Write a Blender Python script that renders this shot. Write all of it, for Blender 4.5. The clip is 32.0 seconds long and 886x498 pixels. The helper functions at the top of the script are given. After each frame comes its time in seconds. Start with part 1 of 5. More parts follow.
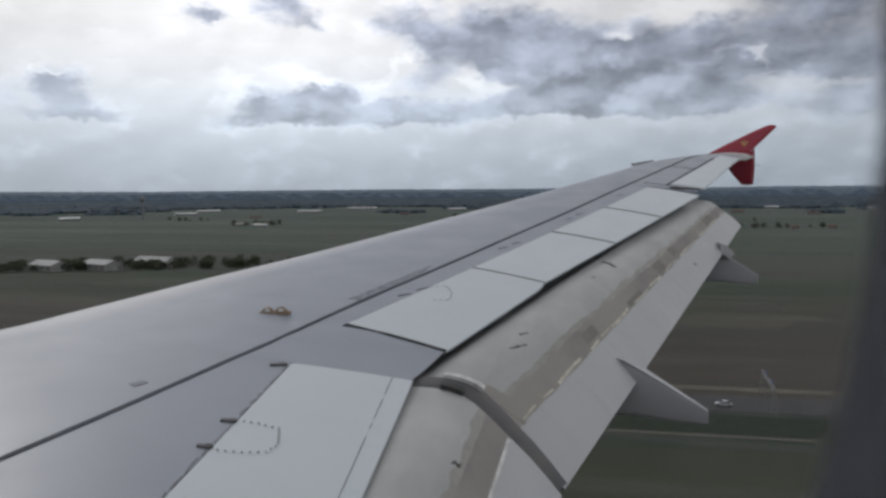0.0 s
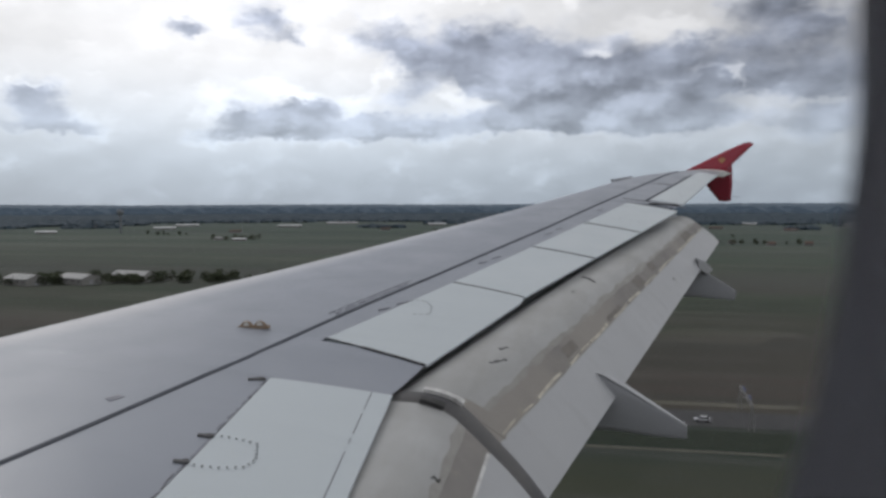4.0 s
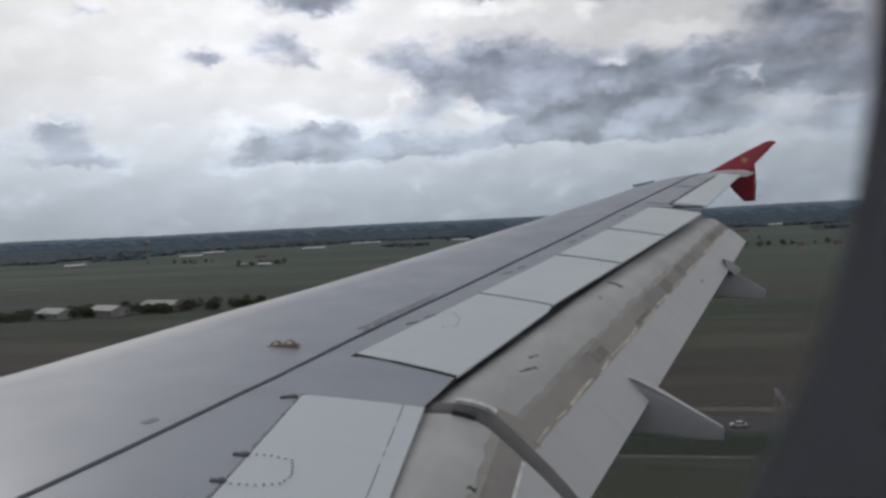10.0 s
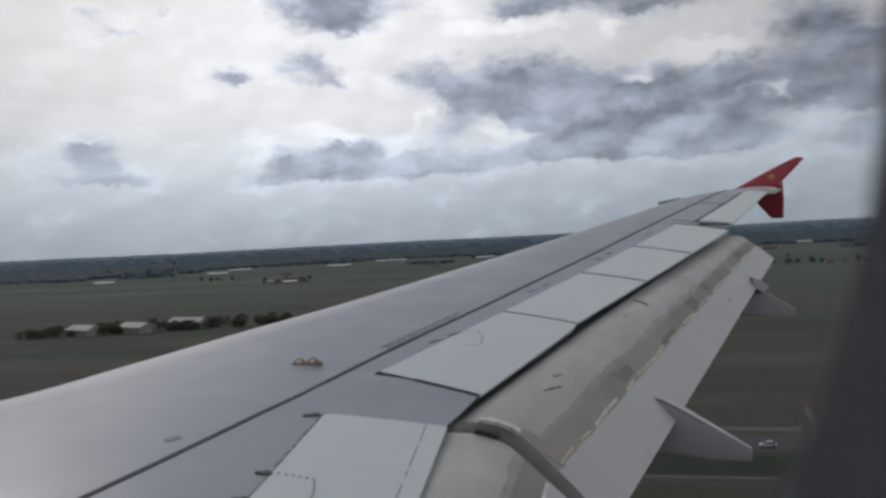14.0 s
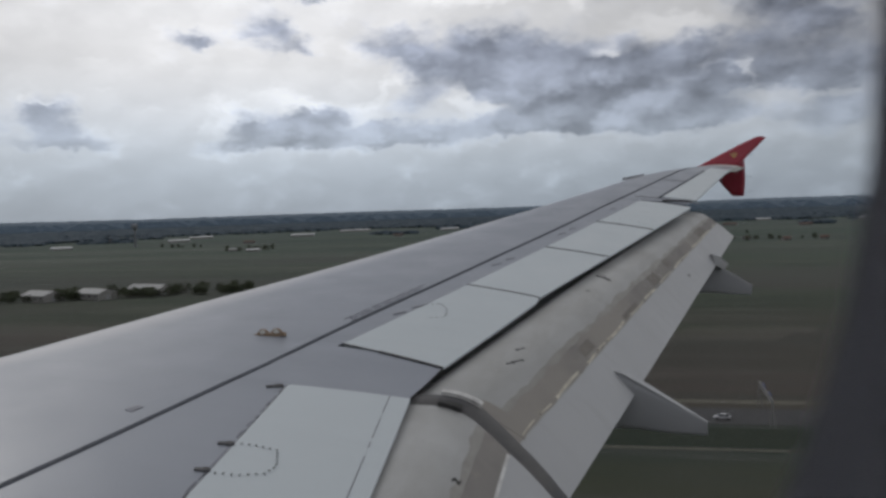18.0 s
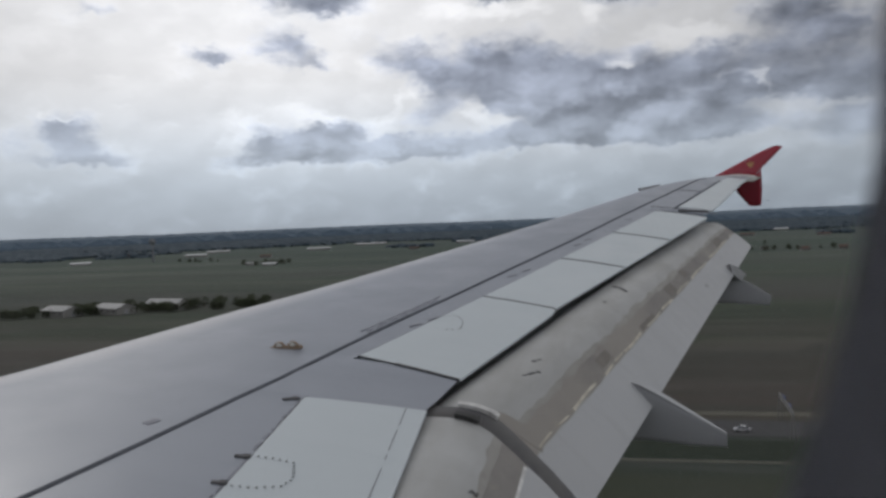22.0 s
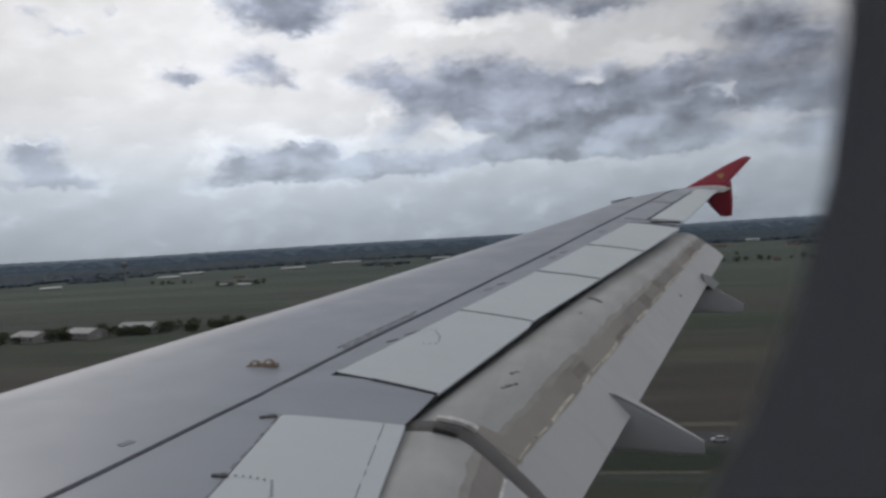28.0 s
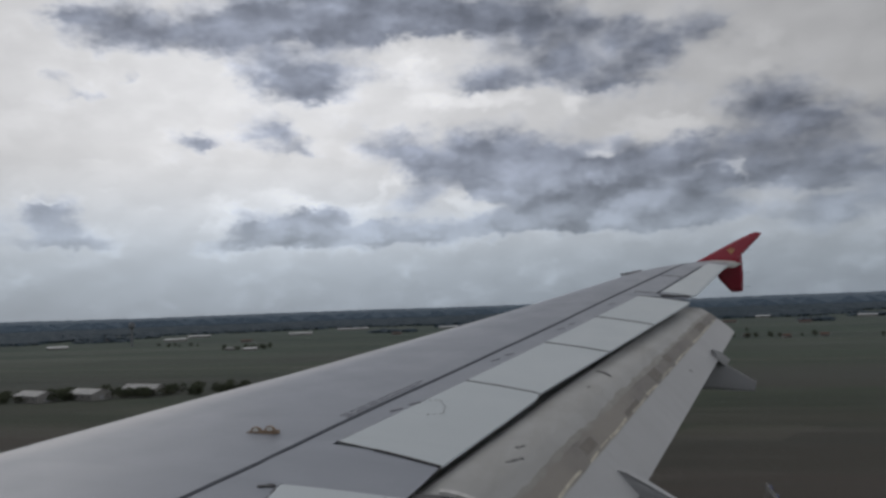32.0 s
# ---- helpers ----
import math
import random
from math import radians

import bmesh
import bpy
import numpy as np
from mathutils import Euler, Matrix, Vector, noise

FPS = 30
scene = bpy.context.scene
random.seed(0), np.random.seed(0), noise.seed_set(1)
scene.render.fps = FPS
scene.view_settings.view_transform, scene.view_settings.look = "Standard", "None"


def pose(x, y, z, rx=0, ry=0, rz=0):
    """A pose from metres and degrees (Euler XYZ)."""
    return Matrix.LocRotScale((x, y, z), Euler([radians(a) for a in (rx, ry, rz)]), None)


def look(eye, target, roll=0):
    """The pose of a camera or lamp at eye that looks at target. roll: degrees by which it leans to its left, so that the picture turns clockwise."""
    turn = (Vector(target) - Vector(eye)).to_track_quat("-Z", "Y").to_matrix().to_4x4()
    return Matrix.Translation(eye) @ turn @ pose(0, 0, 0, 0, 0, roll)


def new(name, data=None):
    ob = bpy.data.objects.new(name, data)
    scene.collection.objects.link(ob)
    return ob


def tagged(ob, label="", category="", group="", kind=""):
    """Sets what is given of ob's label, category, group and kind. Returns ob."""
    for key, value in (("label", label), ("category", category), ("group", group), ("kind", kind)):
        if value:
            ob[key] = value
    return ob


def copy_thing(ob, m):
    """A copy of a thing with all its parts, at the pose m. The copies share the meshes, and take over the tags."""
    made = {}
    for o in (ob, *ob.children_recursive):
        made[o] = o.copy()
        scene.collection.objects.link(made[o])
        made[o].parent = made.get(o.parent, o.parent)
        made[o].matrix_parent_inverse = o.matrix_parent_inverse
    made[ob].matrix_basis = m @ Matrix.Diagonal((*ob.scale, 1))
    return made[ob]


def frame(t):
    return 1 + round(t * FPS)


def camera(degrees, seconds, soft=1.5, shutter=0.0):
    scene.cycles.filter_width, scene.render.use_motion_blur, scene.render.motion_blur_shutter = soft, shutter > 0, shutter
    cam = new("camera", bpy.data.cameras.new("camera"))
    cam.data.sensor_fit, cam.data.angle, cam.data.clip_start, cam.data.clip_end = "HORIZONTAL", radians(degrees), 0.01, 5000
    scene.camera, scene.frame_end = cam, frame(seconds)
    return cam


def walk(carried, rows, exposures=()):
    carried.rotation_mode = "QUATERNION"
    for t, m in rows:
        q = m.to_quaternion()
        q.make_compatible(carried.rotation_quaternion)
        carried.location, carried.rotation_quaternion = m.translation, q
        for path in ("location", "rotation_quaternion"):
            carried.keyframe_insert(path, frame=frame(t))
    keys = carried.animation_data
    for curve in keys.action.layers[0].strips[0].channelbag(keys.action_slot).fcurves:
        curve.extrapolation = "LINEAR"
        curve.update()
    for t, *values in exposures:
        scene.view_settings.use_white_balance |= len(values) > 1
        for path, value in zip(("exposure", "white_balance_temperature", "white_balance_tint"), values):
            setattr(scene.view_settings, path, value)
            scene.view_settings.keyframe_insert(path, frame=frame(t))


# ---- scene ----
cam = camera(55.84, 32.0, soft=3.0)
cam.data.dof.use_dof, cam.data.dof.focus_distance, cam.data.dof.aperture_fstop = True, 9.0, 6.5

# The airliner flies level over the plain, nose a little up: x runs aft, y outboard along the right wing, z up.
HEIGHT = 60.0
UP = Vector((0.0500, 0.0078, 0.9987)).normalized()
AIR = Matrix.Translation((0, 0, HEIGHT)) @ UP.rotation_difference(Vector((0, 0, 1))).to_matrix().to_4x4()

# seconds; eye in the airliner's axes; yaw, pitch, roll
PATH = [
    (0, 7.209, 1.559, 1.328, 13.12, -3.98, 3.35),
    (0.5, 7.210, 1.564, 1.322, 13.46, -2.76, 3.10),
    (1, 7.208, 1.557, 1.317, 13.24, -2.67, 2.63),
    (1.5, 7.213, 1.565, 1.324, 13.95, -3.33, 3.82),
    (2, 7.208, 1.547, 1.315, 13.72, -4.38, 3.87),
    (2.5, 7.209, 1.559, 1.321, 12.16, -2.79, 3.08),
    (4.5, 7.209, 1.561, 1.322, 11.78, -3.29, 3.07),
    (5, 7.208, 1.568, 1.312, 12.78, -3.72, 3.77),
    (5.5, 7.210, 1.575, 1.307, 15.18, -4.08, 5.28),
    (6, 7.205, 1.557, 1.295, 15.94, -4.13, 5.89),
    (6.5, 7.206, 1.560, 1.303, 15.33, -4.84, 5.08),
    (7, 7.207, 1.570, 1.309, 14.93, -4.51, 4.76),
    (7.5, 7.207, 1.568, 1.295, 14.81, -3.89, 4.69),
    (8, 7.206, 1.567, 1.284, 15.09, -3.16, 4.26),
    (8.5, 7.204, 1.566, 1.286, 14.47, -1.60, 2.79),
    (9, 7.206, 1.576, 1.294, 13.92, 0.25, 3.11),
    (9.5, 7.210, 1.572, 1.301, 15.59, -1.63, 4.85),
    (10, 7.204, 1.549, 1.289, 13.33, -1.80, 5.79),
    (10.5, 7.212, 1.555, 1.299, 9.37, 0.13, 4.29),
    (11, 7.210, 1.576, 1.314, 12.65, -0.05, 5.30),
    (11.5, 7.209, 1.574, 1.316, 13.26, -0.77, 5.92),
    (12, 7.210, 1.571, 1.312, 14.76, -0.90, 7.43),
    (12.5, 7.209, 1.566, 1.304, 14.23, -2.58, 7.42),
    (13, 7.209, 1.564, 1.296, 14.56, -1.87, 6.99),
    (13.5, 7.212, 1.569, 1.288, 15.29, -0.25, 6.71),
    (15.5, 7.208, 1.562, 1.308, 12.28, -1.74, 2.24),
    (16, 7.207, 1.558, 1.310, 11.93, -2.10, 2.49),
    (16.5, 7.205, 1.546, 1.315, 12.89, -2.16, 4.32),
    (17, 7.204, 1.545, 1.314, 11.72, -3.16, 4.34),
    (17.5, 7.207, 1.557, 1.315, 12.56, -2.59, 4.56),
    (18, 7.206, 1.558, 1.307, 12.61, -2.64, 4.80),
    (18.5, 7.204, 1.552, 1.301, 13.29, -1.98, 4.84),
    (19, 7.204, 1.550, 1.305, 13.12, -2.77, 4.75),
    (19.5, 7.207, 1.555, 1.306, 13.46, -3.36, 5.14),
    (20, 7.206, 1.557, 1.304, 13.26, -4.22, 5.17),
    (20.5, 7.204, 1.550, 1.306, 13.11, -4.16, 4.94),
    (21, 7.206, 1.555, 1.305, 13.15, -3.40, 4.85),
    (21.5, 7.205, 1.553, 1.302, 13.08, -2.74, 4.89),
    (22, 7.208, 1.561, 1.300, 13.68, -1.68, 5.27),
    (22.5, 7.206, 1.556, 1.294, 13.69, -1.62, 4.50),
    (23, 7.204, 1.553, 1.295, 12.92, -1.40, 4.40),
    (23.5, 7.202, 1.551, 1.297, 12.78, -2.64, 5.19),
    (24, 7.206, 1.568, 1.303, 12.47, -1.08, 3.19),
    (24.5, 7.209, 1.569, 1.301, 12.31, -0.31, 2.63),
    (25, 7.214, 1.569, 1.295, 10.67, 3.04, 1.92),
    (25.5, 7.209, 1.577, 1.303, 13.77, -0.18, 3.51),
    (27.5, 7.202, 1.560, 1.271, 12.71, -0.70, 7.04),
    (28, 7.205, 1.559, 1.278, 11.95, -0.69, 6.34),
    (28.5, 7.202, 1.571, 1.279, 11.43, -0.76, 5.84),
    (29, 7.196, 1.582, 1.276, 11.89, 0.02, 5.30),
    (29.5, 7.198, 1.583, 1.271, 12.80, 0.26, 5.75),
    (30, 7.194, 1.579, 1.264, 13.40, 0.29, 6.23),
    (30.5, 7.191, 1.581, 1.268, 13.71, 0.90, 6.29),
    (31, 7.195, 1.592, 1.262, 13.90, 2.06, 6.33),
    (31.5, 7.194, 1.605, 1.267, 11.77, 4.07, 4.70),
    (32, 7.198, 1.610, 1.275, 12.51, 4.07, 4.94),
]
walk(cam, [(t, AIR @ pose(x, y, z, 90 + pitch, roll, yaw)) for t, x, y, z, yaw, pitch, roll in PATH],
     exposures=[(0, 0.15), (1, 0.10), (2, 0.14), (5, 0.20), (6, 0.02), (8, 0.08), (9, 0.02), (11, 0.0), (13, -0.05), (16, -0.03), (17, -0.15), (18, -0.12), (20, -0.02), (24, -0.08), (28, -0.08), (29, -0.13), (30, -0.08), (31, -0.14), (32, -0.28)])

# ---- sky and sun ----
world = bpy.data.worlds.new("cloudy_sky")
scene.world = world
world.use_nodes = True
wn, wl = world.node_tree.nodes, world.node_tree.links
wn.clear()


def wmath(op, a, b=None, c=None, clamp=False):
    n = wn.new("ShaderNodeMath")
    n.operation, n.use_clamp = op, clamp
    for i, v in enumerate((a, b, c)):
        if v is None:
            continue
        if isinstance(v, (int, float)):
            n.inputs[i].default_value = v
        else:
            wl.new(v, n.inputs[i])
    return n.outputs[0]


def wvec(op, a, b=None, c=None):
    n = wn.new("ShaderNodeVectorMath")
    n.operation = op
    for i, v in enumerate((a, b, c)):
        if v is None:
            continue
        if isinstance(v, tuple):
            n.inputs[i].default_value = v
        else:
            wl.new(v, n.inputs[i])
    return n


def wnoise(vec, scale, detail, rough=0.55, dist=0.0):
    n = wn.new("ShaderNodeTexNoise")
    n.inputs["Scale"].default_value, n.inputs["Detail"].default_value = scale, detail
    n.inputs["Roughness"].default_value, n.inputs["Distortion"].default_value = rough, dist
    wl.new(vec, n.inputs["Vector"])
    return n


coord = wn.new("ShaderNodeTexCoord")
sep = wn.new("ShaderNodeSeparateXYZ")
wl.new(coord.outputs["Generated"], sep.inputs[0])
az = wmath("DEGREES", wmath("ARCTAN2", sep.outputs[0], sep.outputs[1]))
el = wmath("DEGREES", wmath("ARCSINE", sep.outputs[2]))
flat = wn.new("ShaderNodeCombineXYZ")
wl.new(az, flat.inputs[0]), wl.new(el, flat.inputs[1]), wl.new(el, flat.inputs[2])
stretch = wvec("MULTIPLY", flat.outputs[0], (1.0, 1.7, 0.0)).outputs[0]

# billows bend the outline of every cloud
def warp(scale, wide, high):
    """A shift of the sky's plane by noise, alike in both elevations."""
    k = wn.new("ShaderNodeSeparateXYZ")
    wl.new(wvec("SUBTRACT", wnoise(stretch, scale, 5, 0.6).outputs["Color"], (0.5, 0.5, 0.5)).outputs[0], k.inputs[0])
    j = wn.new("ShaderNodeCombineXYZ")
    wl.new(k.outputs[0], j.inputs[0]), wl.new(k.outputs[1], j.inputs[1]), wl.new(k.outputs[1], j.inputs[2])
    return wvec("MULTIPLY", j.outputs[0], (wide, high, high)).outputs[0]


bent = wvec("ADD", flat.outputs[0], warp(0.16, 3.0, 1.5)).outputs[0]
bent = wvec("ADD", bent, warp(0.62, 2.6, 1.7)).outputs[0]
bent = wvec("ADD", bent, warp(1.9, 0.7, 0.5)).outputs[0]
mass, heads = None, None


def lobe(azimuth, elevation, width, height):
    off = wvec("MULTIPLY_ADD", bent, (1 / width, 1 / height, 0.0), (-azimuth / width, -elevation / height, 0.0)).outputs[0]
    return wmath("POWER", 0.47, wvec("DOT_PRODUCT", off, off).outputs["Value"])


def cloud(azimuth, elevation, width, height, weight):
    """One bank of cloud, in degrees, added to the sky's mass of cloud; its base is flatter than its top."""
    global mass
    low = height * 0.55
    off = wn.new("ShaderNodeSeparateXYZ")
    wl.new(wvec("MULTIPLY_ADD", bent, (1 / width, 1 / height, 1 / low), (-azimuth / width, -elevation / height, -elevation / low)).outputs[0], off.inputs[0])
    v = wmath("MINIMUM", off.outputs[1], off.outputs[2])
    fall = wmath("POWER", 0.47, wmath("MULTIPLY_ADD", v, v, wmath("MULTIPLY", off.outputs[0], off.outputs[0])))
    mass = wmath("MULTIPLY_ADD", fall, weight, mass if mass is not None else 0.0)


def crest(azimuth, elevation, width, height, weight):
    """A bright sunlit head of cloud."""
    global heads
    heads = wmath("MULTIPLY_ADD", lobe(azimuth, elevation, width, height), weight, heads if heads is not None else 0.0)


cloud(-10.9, 10.3, 4.68, 2.15, 0.86)
cloud(-14.1, 7.5, 1.93, 1.76, 0.81)
cloud(-10.1, 8.3, 2.14, 1.96, 0.81)
cloud(-6.5, 7.2, 4.65, 1.97, 0.86)
cloud(-7.9, 9.5, 3.81, 2.37, 0.54)
cloud(-3.4, 8.5, 4.98, 2.15, 0.54)
cloud(-1.7, 6.3, 5.34, 1.3, 0.81)
cloud(-0.9, 8.3, 4.48, 1.91, 0.43)
cloud(-6.9, 5.1, 3.82, 0.92, 1.47)
cloud(-1.7, 5.1, 6.17, 0.8, 1.3)
cloud(3, 5.3, 3.56, 0.89, 1.04)
cloud(-6.4, 10.8, 3.36, 1.7, 0.32)
cloud(1.7, 9.2, 3.99, 2.93, 0.38)
cloud(6.2, 7.6, 1.83, 1.24, 0.97)
cloud(2.3, 6.6, 3.98, 1.7, 0.43)
cloud(9.5, 9.1, 4.36, 1.99, 0.45)
cloud(12.1, 7.2, 3.15, 1.19, 0.86)
cloud(8.5, 7.5, 1.85, 0.81, 0.65)
cloud(11.2, 10.3, 4.59, 1.95, 0.36)
cloud(6.2, 10.5, 3.4, 1.62, 0.24)
cloud(13.6, 5, 2.05, 0.99, 0.65)
cloud(7.8, 5.5, 9.3, 3.73, 0.48)
cloud(15.4, 6.5, 3.63, 3.48, 0.65)
cloud(17.1, 9.8, 4.76, 2.96, 0.36)
cloud(-23.4, 4.8, 3.75, 1.09, 1.32)
cloud(-25.9, 6.3, 1.64, 2.18, 0.66)
cloud(-20.6, 6.4, 1.9, 1.09, 1.12)
cloud(-21.5, 5.3, 2.95, 1.24, 0.93)
cloud(-17.3, 4.7, 3.85, 1.01, 0.99)
cloud(-14.2, 4.7, 3.44, 0.9, 0.79)
cloud(-27.8, 4.3, 1.81, 0.68, 0.79)
cloud(-16.4, 6.9, 1.29, 1, 0.46)
cloud(-37.6, 6, 1.61, 1.63, 1.05)
cloud(-36.4, 4.7, 2, 0.67, 1.12)
cloud(-38.3, 6.7, 0.88, 0.92, 0.56)
cloud(-40.4, 5.7, 0.85, 1.14, 0.64)
cloud(-39.2, 4.5, 1.39, 0.46, 0.56)
cloud(-44, 5, 1.92, 1.33, 0.56)
cloud(-28.8, 11.5, 1.19, 0.74, 0.81)
cloud(-27.8, 11, 1.2, 0.41, 0.54)
cloud(-24.5, 12.1, 1.65, 1.25, 0.59)
cloud(-22.5, 11, 1.33, 1.18, 0.76)
cloud(-21.8, 10.5, 0.84, 0.51, 0.43)
cloud(-31, 7, 0.63, 0.42, 0.7)
cloud(-19.8, 8.6, 1.05, 0.52, 0.43)
cloud(-16.3, 10.9, 2.13, 1.29, 0.59)
cloud(-33.2, 6.9, 0.76, 0.38, 0.49)
cloud(-29.2, 17.3, 4.7, 1.35, 0.97)
cloud(-33.6, 17.8, 2.61, 1.49, 0.76)
cloud(-22.6, 18.3, 7.39, 1.36, 0.97)
cloud(-19.2, 19.4, 8.32, 1.73, 1.19)
cloud(-36.7, 18.6, 2.14, 0.72, 0.65)
cloud(-41.7, 16.6, 1.31, 0.89, 0.32)
cloud(-21.3, 15.2, 3.75, 1.55, 1.08)
cloud(-18.3, 16.2, 4.63, 1.62, 0.7)
cloud(-21, 14.2, 1.88, 0.74, 0.76)
cloud(-24.2, 15.9, 1.64, 1, 0.43)
cloud(-5, 16.7, 4.56, 2.77, 1.03)
cloud(-8.9, 15, 2.53, 1.01, 0.81)
cloud(-2.1, 15.1, 3.27, 1, 0.65)
cloud(-0.7, 14.1, 2.83, 0.6, 0.81)
cloud(0.5, 17.5, 5.98, 1.92, 0.65)
cloud(-11.7, 18.9, 5.9, 1.36, 0.97)
cloud(-14.6, 14.9, 1.06, 0.37, 0.59)
cloud(4.6, 13.7, 5, 1.18, 0.44)
cloud(7.9, 12, 3.7, 1.18, 0.27)
cloud(3.9, 16.1, 4.64, 1.92, 0.38)
cloud(9.6, 12.1, 2.89, 2.32, 0.3)
cloud(-37, 14.9, 0.9, 0.53, 0.49)
cloud(-35.6, 14, 1.1, 0.54, 0.54)
cloud(-32.9, 15.3, 0.53, 0.54, 0.59)
cloud(-20.9, 22.7, 27.27, 2.55, 0.97)
crest(-23.2, 7.8, 2.23, 0.92, 0.7)
crest(-21.7, 7.3, 1.12, 0.3, 0.8)
crest(-27.3, 7.4, 1.08, 1.81, 0.6)
crest(-28.1, 5.6, 1.08, 0.44, 0.6)
crest(-16.2, 8.3, 0.57, 0.92, 1)
crest(-15.2, 8.7, 0.46, 0.44, 0.8)
crest(-17.2, 7.1, 0.95, 0.56, 0.7)
crest(-11.4, 7.2, 0.96, 0.45, 1)
crest(-10.6, 6.8, 1.07, 0.45, 0.8)
crest(-9.2, 6.5, 1.14, 0.34, 0.7)
crest(-1.7, 10, 1.1, 0.43, 1)
crest(-1, 9.6, 0.73, 0.29, 0.6)
crest(-2.2, 8, 0.92, 0.44, 0.9)
crest(-0.7, 8.1, 1.46, 0.43, 0.4)
crest(7.5, 8.3, 0.4, 0.48, 1)
crest(6.2, 8.7, 1.36, 0.24, 0.8)
crest(7.9, 7.7, 0.33, 0.52, 0.8)
crest(4.8, 8.3, 0.52, 0.28, 0.6)
crest(3.3, 8, 1.4, 0.36, 0.5)
crest(2.4, 11, 1.41, 0.7, 0.7)
crest(4.5, 11.4, 1.38, 0.41, 0.6)
crest(-38.3, 9.9, 1.26, 0.2, 0.6)
crest(-35.1, 9.9, 1.32, 0.17, 0.7)
crest(-34.2, 8.1, 1.67, 0.21, 0.6)
crest(-38.7, 7.6, 0.37, 0.27, 0.7)
crest(-41.4, 6.7, 0.45, 0.33, 0.6)
crest(-31.8, 7.5, 2.07, 0.42, 0.4)
crest(-37.8, 7.2, 0.7, 0.2, 0.7)
crest(-18.4, 5.6, 1.14, 0.38, 0.6)
crest(-17.2, 6.1, 1.15, 0.38, 0.5)
crest(-14.5, 16.5, 2.27, 1.36, 0.8)
crest(-12.7, 14, 2.28, 0.88, 0.8)
crest(-7.8, 13.9, 2.63, 0.52, 0.9)
crest(-3.1, 13.1, 0.92, 0.7, 0.7)
crest(2.8, 11.7, 2.81, 0.41, 0.7)
crest(7.6, 14.7, 1.65, 0.49, 0.5)
crest(9.9, 16.2, 0.96, 1.25, 0.7)
crest(11.7, 6.4, 1.57, 0.34, 0.6)
crest(-25.1, 6.1, 0.74, 0.29, 0.4)
# beyond the view the broken cloud goes on
def puffs(vec):
    """Rounded heads of cumulus at two sizes."""
    total = None
    for scale, weight in ((0.14, 0.6), (0.36, 0.4)):
        v = wn.new("ShaderNodeTexVoronoi")
        v.voronoi_dimensions, v.feature = "2D", "SMOOTH_F1"
        v.inputs["Scale"].default_value, v.inputs["Smoothness"].default_value = scale, 0.35
        wl.new(vec, v.inputs["Vector"])
        total = wmath("MULTIPLY_ADD", v.outputs["Distance"], -weight, total if total is not None else 1.0)
    return total


fbm = wnoise(stretch, 0.10, 6, 0.55).outputs["Fac"]
wisp = wnoise(stretch, 0.30, 7, 0.56, 0.15).outputs["Fac"]
wind = wvec("ADD", wvec("MULTIPLY", bent, (1.0, 1.7, 0.0)).outputs[0], wvec("MULTIPLY", wvec("SUBTRACT", wnoise(stretch, 1.0, 5, 0.6).outputs["Color"], (0.5, 0.5, 0.5)).outputs[0], (1.1, 1.1, 0.0)).outputs[0]).outputs[0]
fine = wmath("ADD", wmath("MULTIPLY", puffs(wind), 0.62), wmath("MULTIPLY", wisp, 0.38))
aside = wmath("ADD", wmath("MULTIPLY", puffs(wvec("ADD", wind, (-0.8, 1.3, 0.0)).outputs[0]), 0.62), wmath("MULTIPLY", wisp, 0.38))
mass = wmath("MULTIPLY_ADD", heads, -0.6, mass)
mass = wmath("ADD", mass, wmath("MULTIPLY", wmath("SUBTRACT", fbm, 0.50), 0.6))
mass = wmath("ADD", mass, wmath("MULTIPLY", wmath("SUBTRACT", fine, 0.57), 1.9))
thick = wn.new("ShaderNodeMapRange")
thick.interpolation_type = "SMOOTHSTEP"
wl.new(mass, thick.inputs["Value"])
thick.inputs["From Min"].default_value, thick.inputs["From Max"].default_value = 0.0, 1.28

# the veiled sun brightens the cloud forward of the wing; unseen sky is dimmed overhead to darken the near wing, raised
# aft to brighten the flaps
dx = wmath("DIVIDE", wmath("ADD", az, 25.0), 25.0)
dy = wmath("DIVIDE", wmath("SUBTRACT", el, 14.0), 12.0)
glow = wmath("EXPONENT", wmath("MULTIPLY", wmath("ADD", wmath("MULTIPLY", dx, dx), wmath("MULTIPLY", dy, dy)), -1.0))
over = wn.new("ShaderNodeMapRange")
over.interpolation_type = "SMOOTHSTEP"
wl.new(el, over.inputs["Value"])
over.inputs["From Min"].default_value, over.inputs["From Max"].default_value, over.inputs["To Max"].default_value = 20.0, 60.0, -0.16
aft = wn.new("ShaderNodeMapRange")
aft.interpolation_type = "SMOOTHSTEP"
wl.new(sep.outputs[0], aft.inputs["Value"])
aft.inputs["From Min"].default_value, aft.inputs["From Max"].default_value, aft.inputs["To Max"].default_value = 0.35, 0.9, 0.25
veil = wmath("ADD", wmath("MULTIPLY_ADD", glow, 0.50, 0.46), wmath("ADD", over.outputs[0], aft.outputs[0]))
edge = wmath("MULTIPLY", wmath("MULTIPLY", thick.outputs[0], wmath("SUBTRACT", 1.0, thick.outputs[0])), 0.75)
